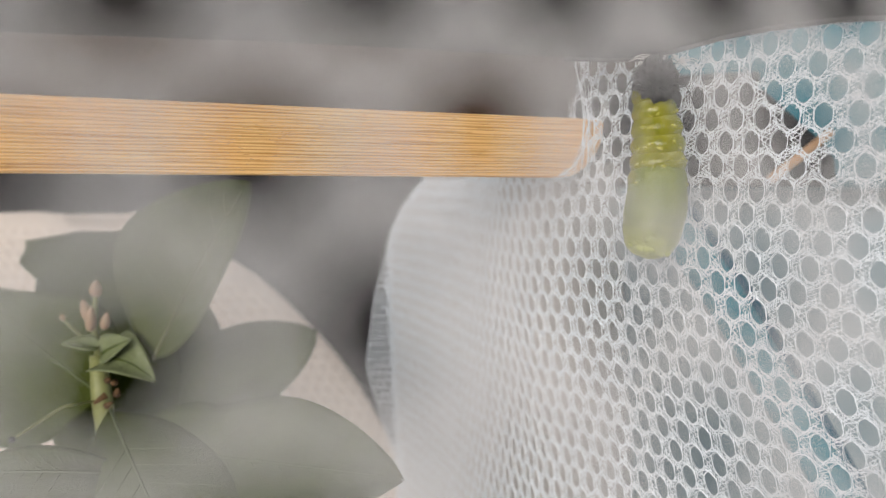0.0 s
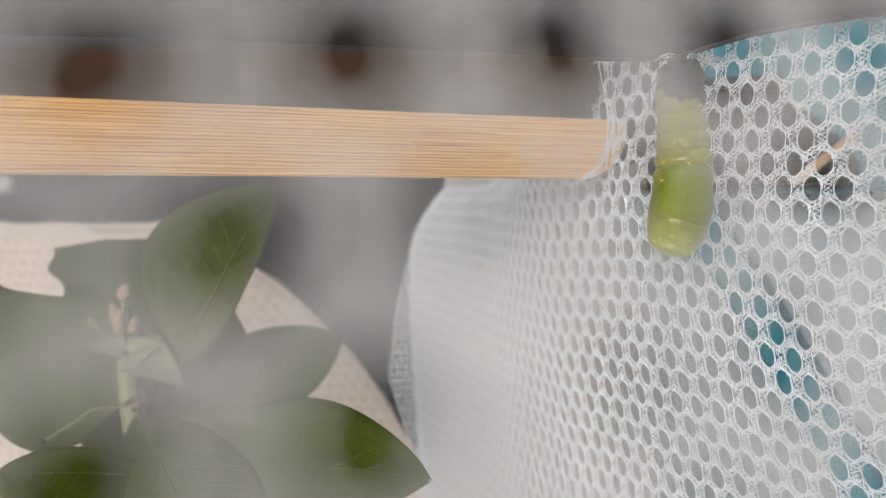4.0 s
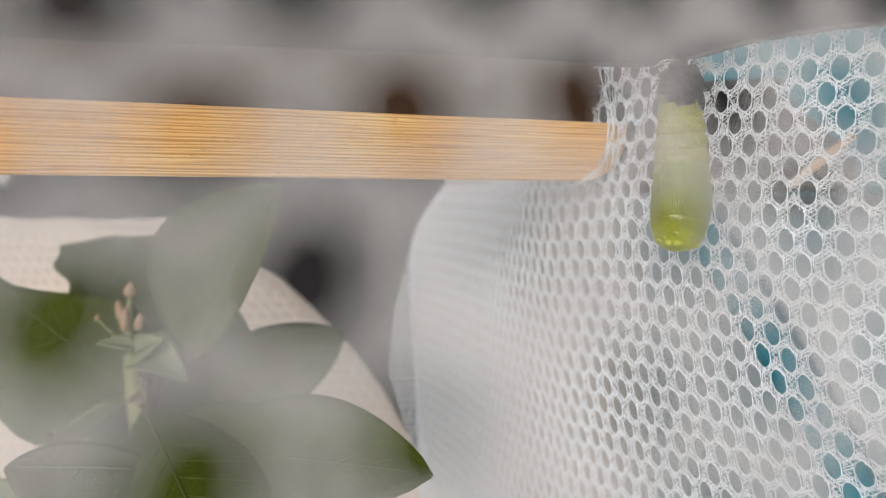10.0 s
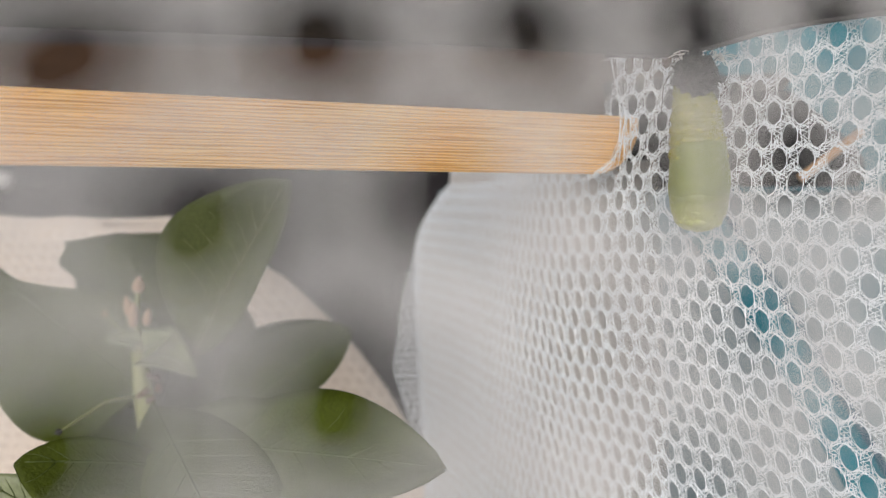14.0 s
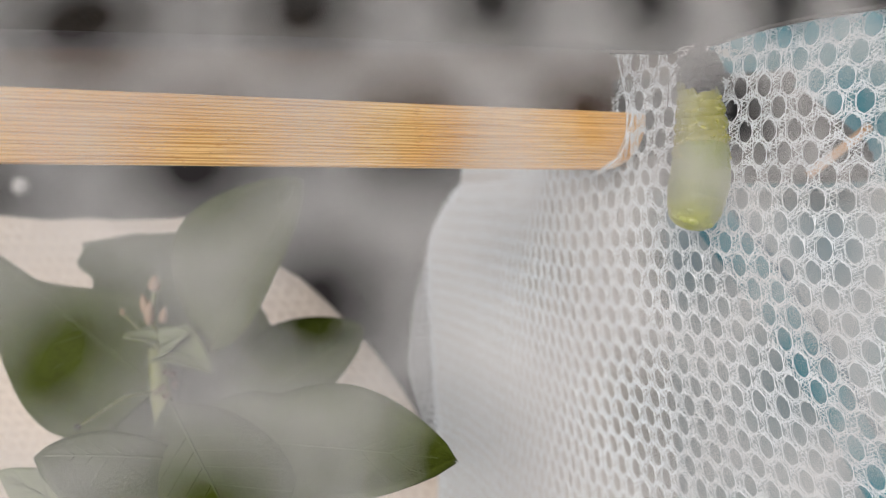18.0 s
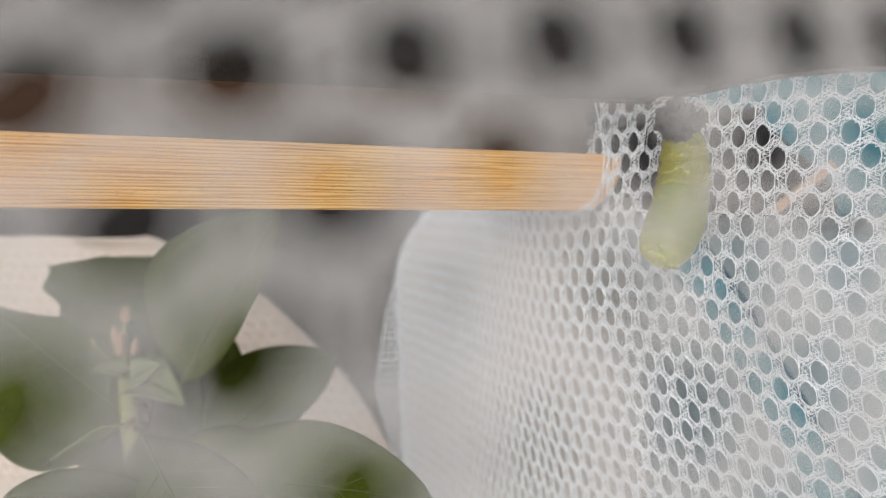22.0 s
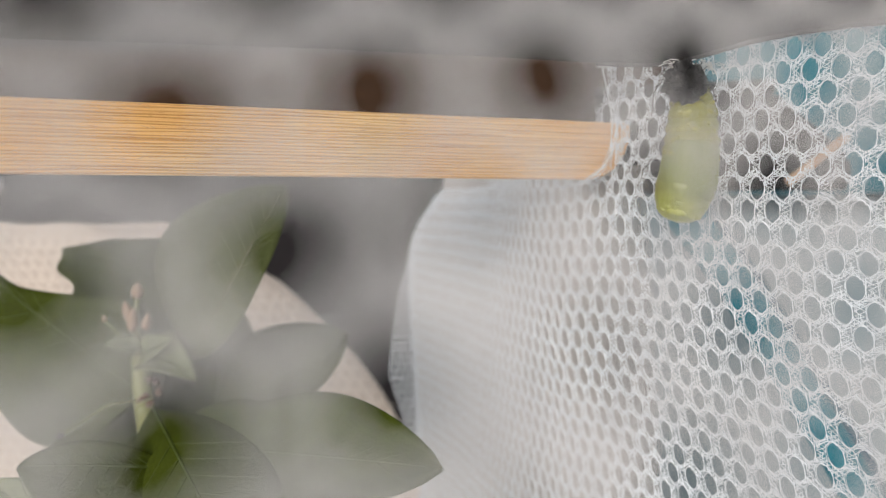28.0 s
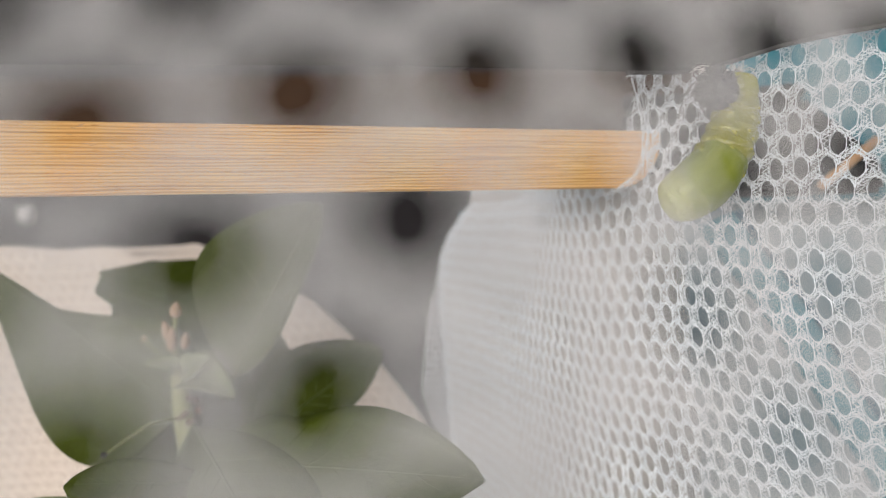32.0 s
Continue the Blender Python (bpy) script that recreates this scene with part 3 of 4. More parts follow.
bm.faces.new(ends[0][::-1])
bm.faces.new(ends[1])
bmesh.ops.bevel(bm, geom=bm.edges[:], offset=0.0012, segments=2, affect="EDGES")
part("body", bm, M_CHAR, case)
lid = part("lid", box((0.0390, 0.0215, 0.0030), 0.001), M_CHAR, case, "charcoal lid")
lid.matrix_basis = Matrix.Translation((-0.0076, 0, 0.0230)) @ pose(0, 0, 0, 0, -1.2, 0)
latch = part("latch", box((0.006, 0.0016, 0.007), 0.0005), M_CHAR, case, "small latch")
latch.matrix_basis = Matrix.Translation((-0.004, -0.0108, 0.0190))
dowel = part("dowel", tube([(0.0722, 0.1760, 0.0020), (0.0794, 0.1775, 0.0072), (0.0856, 0.1788, 0.0118)], 0.0010, 10), M_ORANGE)
tagged(dowel, "thin light wooden dowel leaning by the cage", "dowel")
strap_line = [(0.0520, 0.181, -0.004), (0.0640, 0.181, -0.020), (0.0750, 0.180, -0.038),
              (0.0855, 0.178, -0.056), (0.0946, 0.176, -0.073), (0.108, 0.173, -0.105), (0.18, 0.160, -0.3095)]
bm = bmesh.new()
rows = []
for x, y, z in strap_line:
    rows.append([bm.verts.new((x + 0.0043 * q, y + 0.0012 * (1 - q * q) * -1, z + 0.0014 * q)) for q in (-1, -0.6, -0.2, 0.2, 0.6, 1)])
for a, b in zip(rows, rows[1:]):
    for k in range(5):
        bm.faces.new((a[k], b[k], b[k + 1], a[k + 1]))
r = bmesh.ops.extrude_face_region(bm, geom=bm.faces[:])
bmesh.ops.translate(bm, vec=(0, 0.0008, 0), verts=[v for v in r["geom"] if isinstance(v, bmesh.types.BMVert)])
strap = part("trim_strap", bm, M_TEAL)
binding = bmesh.new()
tube([(x + 0.0045, y - 0.0002, z + 0.0014) for x, y, z in strap_line], 0.0009, 6, binding)
part("edge_binding", binding, M_BIND, strap, "dark blue rolled edge binding")
tagged(strap, "teal nylon trim strap slanting beside the net", "strap")

# ---- craft stick ----
stick = thing("craft_stick", pose(0, 0, 0), "pale wooden craft stick wedged into the net", "wooden stick")
P_L, P_R = Vector((-0.0535, 0.1058, 0.0067)), Vector((0.0268, 0.1412, 0.0064))
axis = (P_R - P_L).normalized()
s0 = P_L - axis * 0.045
s1 = P_R + axis * 0.0046
length = (s1 - s0).length


def blade_outline(inset):
    """The stick's face: square far end, tip rounded more below than above."""
    hl, hh_ = length / 2 - inset, 0.00475 - inset
    pts = [(-hl, -hh_)]
    for r_, sy, a0, a1 in ((0.0085, -1, -90, 0), (0.0009, 1, 0, 90)):
        r_ -= inset
        for k in range(9):
            a = math.radians(a0 + (a1 - a0) * k / 8)
            pts.append((hl - r_ + r_ * math.cos(a), sy * (hh_ - r_) + r_ * math.sin(a)))
    pts.append((-hl, hh_))
    return pts


bm = bmesh.new()
loops = [[bm.verts.new((x, y, z)) for x, z in blade_outline(ins)] for y, ins in ((-0.00095, 0.00025), (-0.0007, 0.0), (0.0007, 0.0), (0.00095, 0.00025))]
for a, c in zip(loops, loops[1:]):
    for k in range(len(a)):
        n_ = (k + 1) % len(a)
        bm.faces.new((a[k], a[n_], c[n_], c[k]))
bm.faces.new(loops[0][::-1])
bm.faces.new(loops[-1])
ob = part("blade", bm, M_WOOD, stick, smooth=False)
ob.matrix_basis = Matrix.Translation((s0 + s1) / 2) @ pose(0, 0, 0, 0, 0, math.degrees(math.atan2(axis.y, axis.x)))
fz = bmesh.new()
rng = random.Random(4)
for k in range(26):
    q = s0 + axis * length * rng.uniform(0.3, 0.97)
    edge = rng.choice((-1, 1, -1))
    q = q + Vector((0, -0.0004, edge * 0.00472)) + Vector((0.45, -0.9, 0)) * 0.0006
    tube([q, q + Vector((rng.uniform(-.5, .5), -0.3, edge * rng.uniform(0.2, 1.0))) * 0.0006], [0.00004, 0.00002], 4, fz)
front = Vector((axis.y, -axis.x, 0))
for k in range(300):
    q = s0 + axis * length * rng.uniform(0.3, 0.97) + front * 0.00094 + Vector((0, 0, rng.uniform(-0.0044, 0.0044)))
    e = q + axis * rng.uniform(-0.0009, 0.0009) + front * rng.uniform(0.00003, 0.0003) + Vector((0, 0, rng.uniform(-0.0003, 0.0003)))
    tube([q, e], [0.00005, 0.00003], 4, fz)
tagged(part("raised_fibre", fz, M_ORANGE, stick, "fine raised wood fibres"), kind="stuff")


# ---- plant ----
def leaf(name, base, tip, width, face, parent, mat=None, droop=0.10, fold=0.18, wave=0.02, bulge=0.5, bite=None, label="", seed=0):
    """A leaf blade with thickness, midrib and side veins. face: which way its upper side looks."""
    rng = random.Random(seed)
    base, tip, face = Vector(base), Vector(tip), Vector(face).normalized()
    ax = tip - base
    L = ax.length
    ax.normalize()
    sd = ax.cross(face).normalized()
    nm = sd.cross(ax).normalized()
    N, K = 26, 9

    def place(t, s):
        half = width / 2 * (math.sin(math.pi * min(1, t ** bulge if t > 0 else 0)) ** 0.75 + 0.02)
        if bite:
            half *= bite(t, s)
        q = base + ax * (L * t) + sd * (half * s)
        h = -droop * L * (t - 0.5) ** 2 * 2 + fold * half * s * s + wave * L * math.sin(7 * t + 3 * s + seed) * abs(s)
        return q + nm * h

    bm = bmesh.new()
    g = []
    for i in range(N + 1):
        t = i / N
        g.append([bm.verts.new(place(t, -1 + 2 * k / (K - 1))) for k in range(K)])
    for a, b in zip(g, g[1:]):
        for k in range(K - 1):
            bm.faces.new((a[k], b[k], b[k + 1], a[k + 1]))
    r = bmesh.ops.extrude_face_region(bm, geom=bm.faces[:])
    bmesh.ops.translate(bm, vec=nm * -0.0003, verts=[v for v in r["geom"] if isinstance(v, bmesh.types.BMVert)])
    lf = part(name, bm, mat or M_LEAF, parent, label)
    part("midrib", tube([place(i / 20, 0) + nm * 0.00010 for i in range(20)], [0.0003 * (1 - 0.7 * i / 20) for i in range(20)], 6), M_NERVE if mat == M_UNDER else M_RIB, lf)
    if L > 0.015:
        for j in range(2, 9):
            for sg in (-1, 1):
                t0 = 0.08 + j * 0.09
                pts = [place(min(t0 + 0.05 * q * (1 - 0.3 * q / 4), 0.97), sg * q / 5.0 * 0.95) + nm * 0.00002 for q in range(5)]
                part("side_vein", tube(pts, [0.00009, 0.00008, 0.00007, 0.00005, 0.00003], 4), M_NERVE if mat == M_UNDER else M_VEIN, lf)
    return lf


plant = thing("potted_plant", (0, 0, 0), "broad-leaved green plant with a cluster of pink buds", "plant")
part("stem", tube([(-0.050, 0.175, -0.300), (-0.052, 0.170, -0.15), (-0.055, 0.163, -0.065), (-0.0572, 0.160, -0.0395), (-0.0580, 0.1605, -0.031)],
                  [0.0022, 0.0021, 0.0020, 0.0019, 0.0015], 10), M_STEM, plant, "pale green stem")


def lopsided(near, far):
    """One half of the blade is turned away and looks narrower than the other."""
    return lambda t, s: near * (1 + 0.5 * max(0, t - 0.55)) if s > 0 else far


def broad_base(t, s):
    return (1.0 if s > 0 else 0.85) * (1 + 1.3 * max(0, 0.36 - t) / 0.36)


def hollow(t, s):
    """The upper half is eaten away towards the tip."""
    return min(0.75, max(0.12, 0.66 - 1.3 * (t - 0.25))) if s > 0 else 1.0 - 0.25 * t


def chewed(t, s):
    """A wedge that widens to a ragged end."""
    return (0.25 + 0.95 * t) * (1 + 0.07 * math.sin(29 * t + 3 * s)) * (1 - 0.20 * max(0, (t - 0.82) / 0.18) ** 2) / max(0.12, math.sin(math.pi * min(1, max(t, 0.02) ** 0.5)) ** 0.75 + 0.02)


leaf("leaf", (-0.0476, 0.1581, -0.0315), (-0.0286, 0.1505, 0.0010), 0.0228, (-0.25, -1, 0.15), plant, mat=M_UNDER, bulge=0.88, droop=0.05, bite=lopsided(0.5, 1.29), label="large upright leaf seen from below", seed=1)
leaf("leaf", (-0.0600, 0.1694, -0.0431), (-0.0768, 0.2059, -0.0088), 0.0270, (0.36, -1, 0.25), plant, bulge=0.5, bite=chewed, fold=0.05, wave=0.014, label="upright leaf with a chewed ragged end", seed=2)
leaf("leaf", (-0.0582, 0.1617, -0.0390), (-0.0999, 0.1710, -0.0096), 0.0380, (-0.2, -1, 0.3), plant, bulge=0.55, bite=hollow, droop=0.04, label="broad green leaf", seed=3)
leaf("leaf", (-0.0441, 0.1673, -0.0455), (-0.0204, 0.1835, -0.0299), 0.0185, (0.15, -1, 0.5), plant, bulge=0.8, bite=lopsided(0.75, 1.2), label="dark green leaf", seed=4)
leaf("leaf", (-0.0531, 0.1766, -0.0545), (-0.0489, 0.1948, -0.0237), 0.022, (0.1, -1, 0.2), plant, bulge=0.9, label="dark shaded leaf", seed=5)
leaf("leaf", (-0.0699, 0.1744, -0.0573), (-0.0510, 0.1832, -0.0320), 0.026, (0.1, -1, 0.2), plant, bulge=0.9, label="dark shaded leaf", seed=12)
leaf("leaf", (-0.0518, 0.1493, -0.0446), (-0.0011, 0.1221, -0.0408), 0.0235, (0.1, -0.80, 0.62), plant, bulge=1.2, droop=0.03, bite=broad_base, label="broad green leaf", seed=6)
leaf("leaf", (-0.0530, 0.1500, -0.0369), (-0.0262, 0.1104, -0.0559), 0.0300, (-0.1, -0.66, 0.75), plant, bulge=0.9, fold=-0.38, bite=lopsided(1.0, 0.95), label="broad green leaf", seed=7)
leaf("leaf", (-0.0417, 0.1432, -0.0476), (-0.0653, 0.1273, -0.0415), 0.0165, (0.0, -0.80, 0.6), plant, bulge=1.5, bite=lopsided(0.45, 1.3), label="broad green leaf with a serrated edge", seed=14)
leaf("leaf", (-0.0550, 0.1362, -0.0587), (-0.0741, 0.1321, -0.0461), 0.014, (0.1, -1, 0.3), plant, mat=M_YOUNG, label="pale small leaf", seed=8)
# thin tube added to draw the light greenish line of a leaf's edge
part("leaf_edge_line", tube([(-0.0570, 0.1560, -0.0385), (-0.0610, 0.1520, -0.0385), (-0.0640, 0.1470, -0.0405), (-0.0656, 0.1425, -0.0416)], [0.00022, 0.00022, 0.0002, 0.00018], 6), M_STEM, plant)
# young growth and buds
leaf("young_leaf", (-0.0564, 0.1563, -0.0296), (-0.0457, 0.1531, -0.0323), 0.0100, (0.1, -0.6, 0.75), plant, mat=M_YOUNG, fold=0.45, droop=0.5, label="pale curled young leaf", seed=9)
leaf("young_leaf", (-0.0564, 0.1564, -0.0288), (-0.0624, 0.1554, -0.0277), 0.0042, (0.1, -0.4, 0.9), plant, mat=M_YOUNG, fold=0.5, label="pale curled young leaf", seed=10)
leaf("young_leaf", (-0.0559, 0.1563, -0.0299), (-0.0501, 0.1545, -0.0270), 0.0055, (0.3, -0.7, 0.6), plant, mat=M_YOUNG, fold=0.4, label="pale curled young leaf", seed=11)


def bud(at, r, tall, tilt):
    bm = bmesh.new()
    bmesh.ops.create_uvsphere(bm, u_segments=12, v_segments=9, radius=1)
    for v in bm.verts:
        k = 1 + 0.12 * math.cos(5 * math.atan2(v.co.y, v.co.x)) * (1 - abs(v.co.z))
        q = v.co.z
        v.co = Vector((v.co.x * r * k * (1.0 - 0.35 * q), v.co.y * r * k * (1.0 - 0.35 * q), q * tall))
    ob = part("bud", bm, M_BUD, plant, "pink flower bud")
    ob.matrix_basis = Matrix.Translation(at) @ pose(0, 0, 0, 0, tilt, 0)


for at, r, tall, tilt in (((-0.0578, 0.1600, -0.0185), 0.0011, 0.0016, 5), ((-0.0597, 0.1598, -0.0225), 0.0009, 0.0021, -14), ((-0.0585, 0.1590, -0.0240), 0.0009, 0.0024, 4),
                          ((-0.0562, 0.1600, -0.0245), 0.0008, 0.0017, 12), ((-0.0645, 0.1610, -0.0240), 0.0005, 0.0007, 0)):
    bud(at, r, tall, tilt)
part("bud_stalk", tube([(-0.0575, 0.1600, -0.0310), (-0.0584, 0.1602, -0.0260), (-0.0580, 0.1602, -0.0195)], [0.0009, 0.0006, 0.0004], 7), M_STEM, plant)
part("bud_stalk", tube([(-0.0578, 0.1602, -0.0300), (-0.0618, 0.1606, -0.0268), (-0.0644, 0.1610, -0.0244)], [0.00018, 0.00016, 0.00015], 6), M_STEM, plant)
wb = bmesh.new()
rng = random.Random(11)
for k in range(5):
    q = Vector((-0.0535 + rng.uniform(-.002, .002), 0.157 + rng.uniform(-.001, .001), -0.0375 + rng.uniform(-.0025, .0025)))
    tube([q, q + Vector((rng.uniform(-1, 1), -0.5, rng.uniform(-1, 1))) * 0.0022], [0.0007, 0.0003], 6, wb)
part("withered_petals", wb, M_RUST, plant, "rust brown withered petals")
droplet = bmesh.new()
bmesh.ops.create_icosphere(droplet, subdivisions=2, radius=0.0006)
ob = part("seed", droplet, M_SKIN, plant, "tiny dark seed on a leaf tip")
ob.matrix_basis = Matrix.Translation((-0.0656, 0.1425, -0.0416))

# ---- pupa, in rigid pieces ----
ANCHOR = Vector((0.0352, 0.1212, 0.0178))
pupa = thing("pupa", ANCHOR, "yellow-green pupa hanging from the roof and shedding its black skin", "pupa")


def barrel(r, half, ridge=0.0, flat=0.92, seed=0, taper=0.0):
    """One soft body ring along -z: a rounded barrel with a crease at each end."""
    rng = random.Random(seed)
    bm = bmesh.new()
    NS, NR = 28, 9
    rows = []
    for i in range(NR + 1):
        q = -1 + 2 * i / NR
        rr = r * (1 + taper * q) * (1 - 0.24 * abs(q) ** 4) * (0.95 + (0.05 + ridge) * math.exp(-(q / 0.42) ** 2))
        row = []
        for k in range(NS):
            a = 2 * math.pi * k / NS
            b = 1 + 0.018 * math.sin(3 * a + seed) + 0.02 * math.sin(7 * a + 2 * seed) * (1 - abs(q))
            b += 0.035 * noise.noise(Vector((2.2 * math.cos(a), 2.2 * math.sin(a), 1.3 * q + 5 * seed)))
            row.append(bm.verts.new((rr * b * math.cos(a), rr * flat * b * math.sin(a), q * half)))
        rows.append(row)
    for a, b in zip(rows, rows[1:]):
        for k in range(NS):
            bm.faces.new((a[k], a[(k + 1) % NS], b[(k + 1) % NS], b[k]))
    bm.faces.new(rows[0][::-1])
    bm.faces.new(rows[-1])
    return bm


RING_R = [0.0026, 0.0030, 0.0034, 0.0036, 0.0038, 0.0039]
pieces = []
for i, rr in enumerate(RING_R):
    ob = part("ring", barrel(rr, 0.0020, 0.06, seed=i, taper=-0.04), M_PUPA, pupa)
    pieces.append(ob)
    rng = random.Random(30 + i)
    # tubercles whose pale colour doubles as the wet highlights along each ring
    for k in range(8):
        if rng.random() < 0.15 or i == 0:
            continue
        a = math.radians(-150 + 17 * k + rng.uniform(-6, 6))
        rb = bmesh.new()
        m0 = bmesh.ops.create_icosphere(rb, subdivisions=2, radius=1.0)
        sx, sz, up = rng.uniform(0.00022, 0.0006), rng.uniform(0.00015, 0.0003), rng.uniform(-0.0008, -0.0003)
        if rng.random() < 0.3:
            up += 0.0007
        tilt = rng.uniform(-0.35, 0.35)
        for v in m0["verts"]:
            lx, lz = v.co.x * sx, v.co.z * sz * (1 + 0.3 * math.sin(3 * v.co.x))
            t_ = Vector((-math.sin(a), math.cos(a) * 0.92, 0))
            o_ = Vector((rr * 1.03 * math.cos(a), rr * 0.95 * math.sin(a), up))
            v.co = o_ + t_ * lx + Vector((math.cos(a), math.sin(a), 0)) * (v.co.y * 0.00028) + Vector((0, 0, lz + tilt * lx))
        part("tubercle", rb, M_PALE, ob, "glossy bump, its pale yellow also imitating wet highlights")

# wing cases and head end: three overlapping pieces of one blunt, tapering form
PROFILE_D = [0.0, 0.0001, 0.0004, 0.0009, 0.0016, 0.0028, 0.0045, 0.0065, 0.0085, 0.0110, 0.0150]
PROFILE_R = [0.0001, 0.0010, 0.0019, 0.00265, 0.0032, 0.0038, 0.0041, 0.0043, 0.0042, 0.0039, 0.0035]


def body_piece(name, near, far, mat, label, seed):
    """The part of the body from near to far behind the tip, with faint wing grooves."""
    mid = (near + far) / 2
    bm = bmesh.new()
    NS, NR = 40, 30
    rows = []
    for i in range(NR + 1):
        q = i / NR
        d = near + (far - near) * q
        r = float(np.interp(d, PROFILE_D, PROFILE_R))
        r *= 1 - 0.16 * max(0, (q - 0.75) / 0.25) ** 2 - (0.16 * max(0, (0.22 - q) / 0.22) ** 2 if near > 0 else 0)
        row = []
        for k in range(NS):
            a = 2 * math.pi * k / NS
            groove = 1 - 0.03 * math.exp(-((math.sin(2.5 * a + 0.6) - 60 * (d - 0.006)) / 0.18) ** 2)
            knob = 1 + 0.07 * math.sin(4 * a + 1.0) * max(0, 1 - d / 0.0030) + 0.012 * math.sin(5 * a + 900 * d + seed)
            knob += 0.10 * noise.noise(Vector((2.6 * math.cos(a), 2.6 * math.sin(a), 700 * d))) * max(0, 1 - d / 0.0055)
            row.append(bm.verts.new((r * groove * knob * math.cos(a), r * 0.95 * groove * knob * math.sin(a), d - mid)))
        rows.append(row)
    for a, b in zip(rows, rows[1:]):
        for k in range(NS):
            bm.faces.new((a[k], a[(k + 1) % NS], b[(k + 1) % NS], b[k]))
    bm.faces.new(rows[0][::-1])
    bm.faces.new(rows[-1])
    return part(name, bm, mat, pupa, label), mid


trunk = [body_piece("head", 0.0, 0.0062, M_HEAD, "yellow rounded head end", 1),
         body_piece("wing_case", 0.0038, 0.0112, M_WING, "smooth green wing case", 2),
         body_piece("shoulder", 0.0082, 0.0130, M_WING, "smooth green shoulder of the wing case", 3)]
head = trunk[0][0]
rng = random.Random(77)
for k in range(9):
    a = math.radians(-160 + 17 * k + rng.uniform(-8, 8))
    s = rng.uniform(0.0006, 0.0011)
    z = rng.uniform(0.0010, 0.0030)
    hb = bmesh.new()
    m0 = bmesh.ops.create_icosphere(hb, subdivisions=2, radius=1.0)
    rad = float(np.interp(z, PROFILE_D, PROFILE_R))
    for v in m0["verts"]:
        v.co = Vector((v.co.x * s + rad * 0.84 * math.cos(a), v.co.y * s * 0.8 + rad * 0.80 * math.sin(a), v.co.z * s * 0.7 + z - 0.0031))
    part("head_bump", hb, M_HEAD, head)

# shed skin: a crumpled black ball with bristles
bm = bmesh.new()
bmesh.ops.create_icosphere(bm, subdivisions=4, radius=1.0)
for v in bm.verts:
    n_ = noise.noise(v.co * 2.3) * 0.26 + noise.noise(v.co * 5.1) * 0.26 + noise.noise(v.co * 12.0) * 0.14
    v.co = v.co * (1 + n_)
    v.co = Vector((v.co.x * 0.0028, v.co.y * 0.0024, v.co.z * 0.0029))
skin = part("shed_skin", bm, M_SKIN, pupa, "crumpled black shed skin")
bb = bmesh.new()
rng = random.Random(5)
for k in range(150):
    d = Vector((rng.gauss(0, 1), rng.gauss(0, 1), rng.gauss(0, 1))).normalized()
    q = Vector((d.x * 0.0028, d.y * 0.0024, d.z * 0.0029))
    e = q + d * rng.uniform(0.0004, 0.0013) + Vector((rng.uniform(-1, 1), rng.uniform(-1, 1), rng.uniform(-1, 1))) * 0.0006
    tube([q * 0.9, (q + e) / 2 + Vector((0.0001, 0, 0.0002)), e], [0.00009, 0.00006, 0.00003], 4, bb)
for line in (((0.0026, 0.002, 0.0008), (0.0042, 0.0024, 0.0002), (0.0052, 0.0026, -0.0022), (0.0060, 0.0026, -0.0052)),
             ((-0.0028, 0.0012, 0.0010), (-0.0042, 0.0014, -0.0010), (-0.0046, 0.0016, -0.0044))):
    tube(line, [0.00009, 0.00008, 0.00006, 0.00004][:len(line)], 4, bb)
tagged(part("bristles", bb, M_SKIN, skin, "fine black bristles"), kind="stuff")
sk = bmesh.new()
rng = random.Random(6)
for k in range(46):
    q = Vector((rng.uniform(-0.0030, 0.0036), rng.uniform(-0.0015, 0.0015), rng.uniform(-0.0002, 0.0006)))
    e = q + Vector((rng.uniform(-1, 1) * 0.0022, rng.uniform(-1, 1) * 0.001, rng.uniform(-0.0016, 0.0002)))
    tube([q, (q + e) / 2 + Vector((0, 0, 0.0003)), e], 0.00008, 4, sk)
part("silk_pad", sk, M_SILK, pupa, "white silk pad on the roof hem")

# swings of the pupa: seconds, then in tenths of a millimetre from the hem: sideways place of the body 7 mm down,
# sideways and downward reach of the head end, and how far the middle bows out
SWING_A = [(0, -11, -17, 272, 8), (0.2, -9, -26, 269, 9), (0.4, -13, -27, 259, 13), (0.6, -20, -24, 272, 15),
           (0.8, -7, -30, 267, 17), (1, -5, -34, 262, 11), (1.2, 3, -40, 255, 10), (1.4, -2, -29, 254, 6),
           (1.6, -9, -9, 272, 4), (1.8, -19, -20, 275, 7), (2, -21, -13, 277, 6), (2.2, -10, 0, 276, 4),
           (2.5, -14, -1, 275, 1), (3.5, -8, -20, 272, 12), (4.5, -17, -21, 270, 8), (4.7, -16, -10, 280, 5),
           (5, -21, -7, 276, 4), (5.2, -13, 2, 273, 0)]
SWING_B = [(5.5, -15, -3, 273, 3), (5.8, -7, -10, 265, 11), (6.2, -6, -32, 261, 12), (6.5, -7, -29, 256, 7),
           (6.8, -7, -25, 253, 12), (7.1, -17, -20, 264, 6), (7.4, -13, -3, 273, 5), (7.7, -9, 10, 268, 0),
           (8, -15, 4, 275, 2), (8.3, -8, 3, 276, 4), (8.6, -4, -23, 259, 12), (8.9, -11, -16, 255, 10),
           (9.2, -5, -21, 260, 13), (9.5, -4, -28, 249, 12), (9.8, -6, -23, 249, 11), (10.1, -12, -9, 266, 3),
           (10.4, -13, -4, 266, 3), (10.7, -19, -4, 274, 3)]
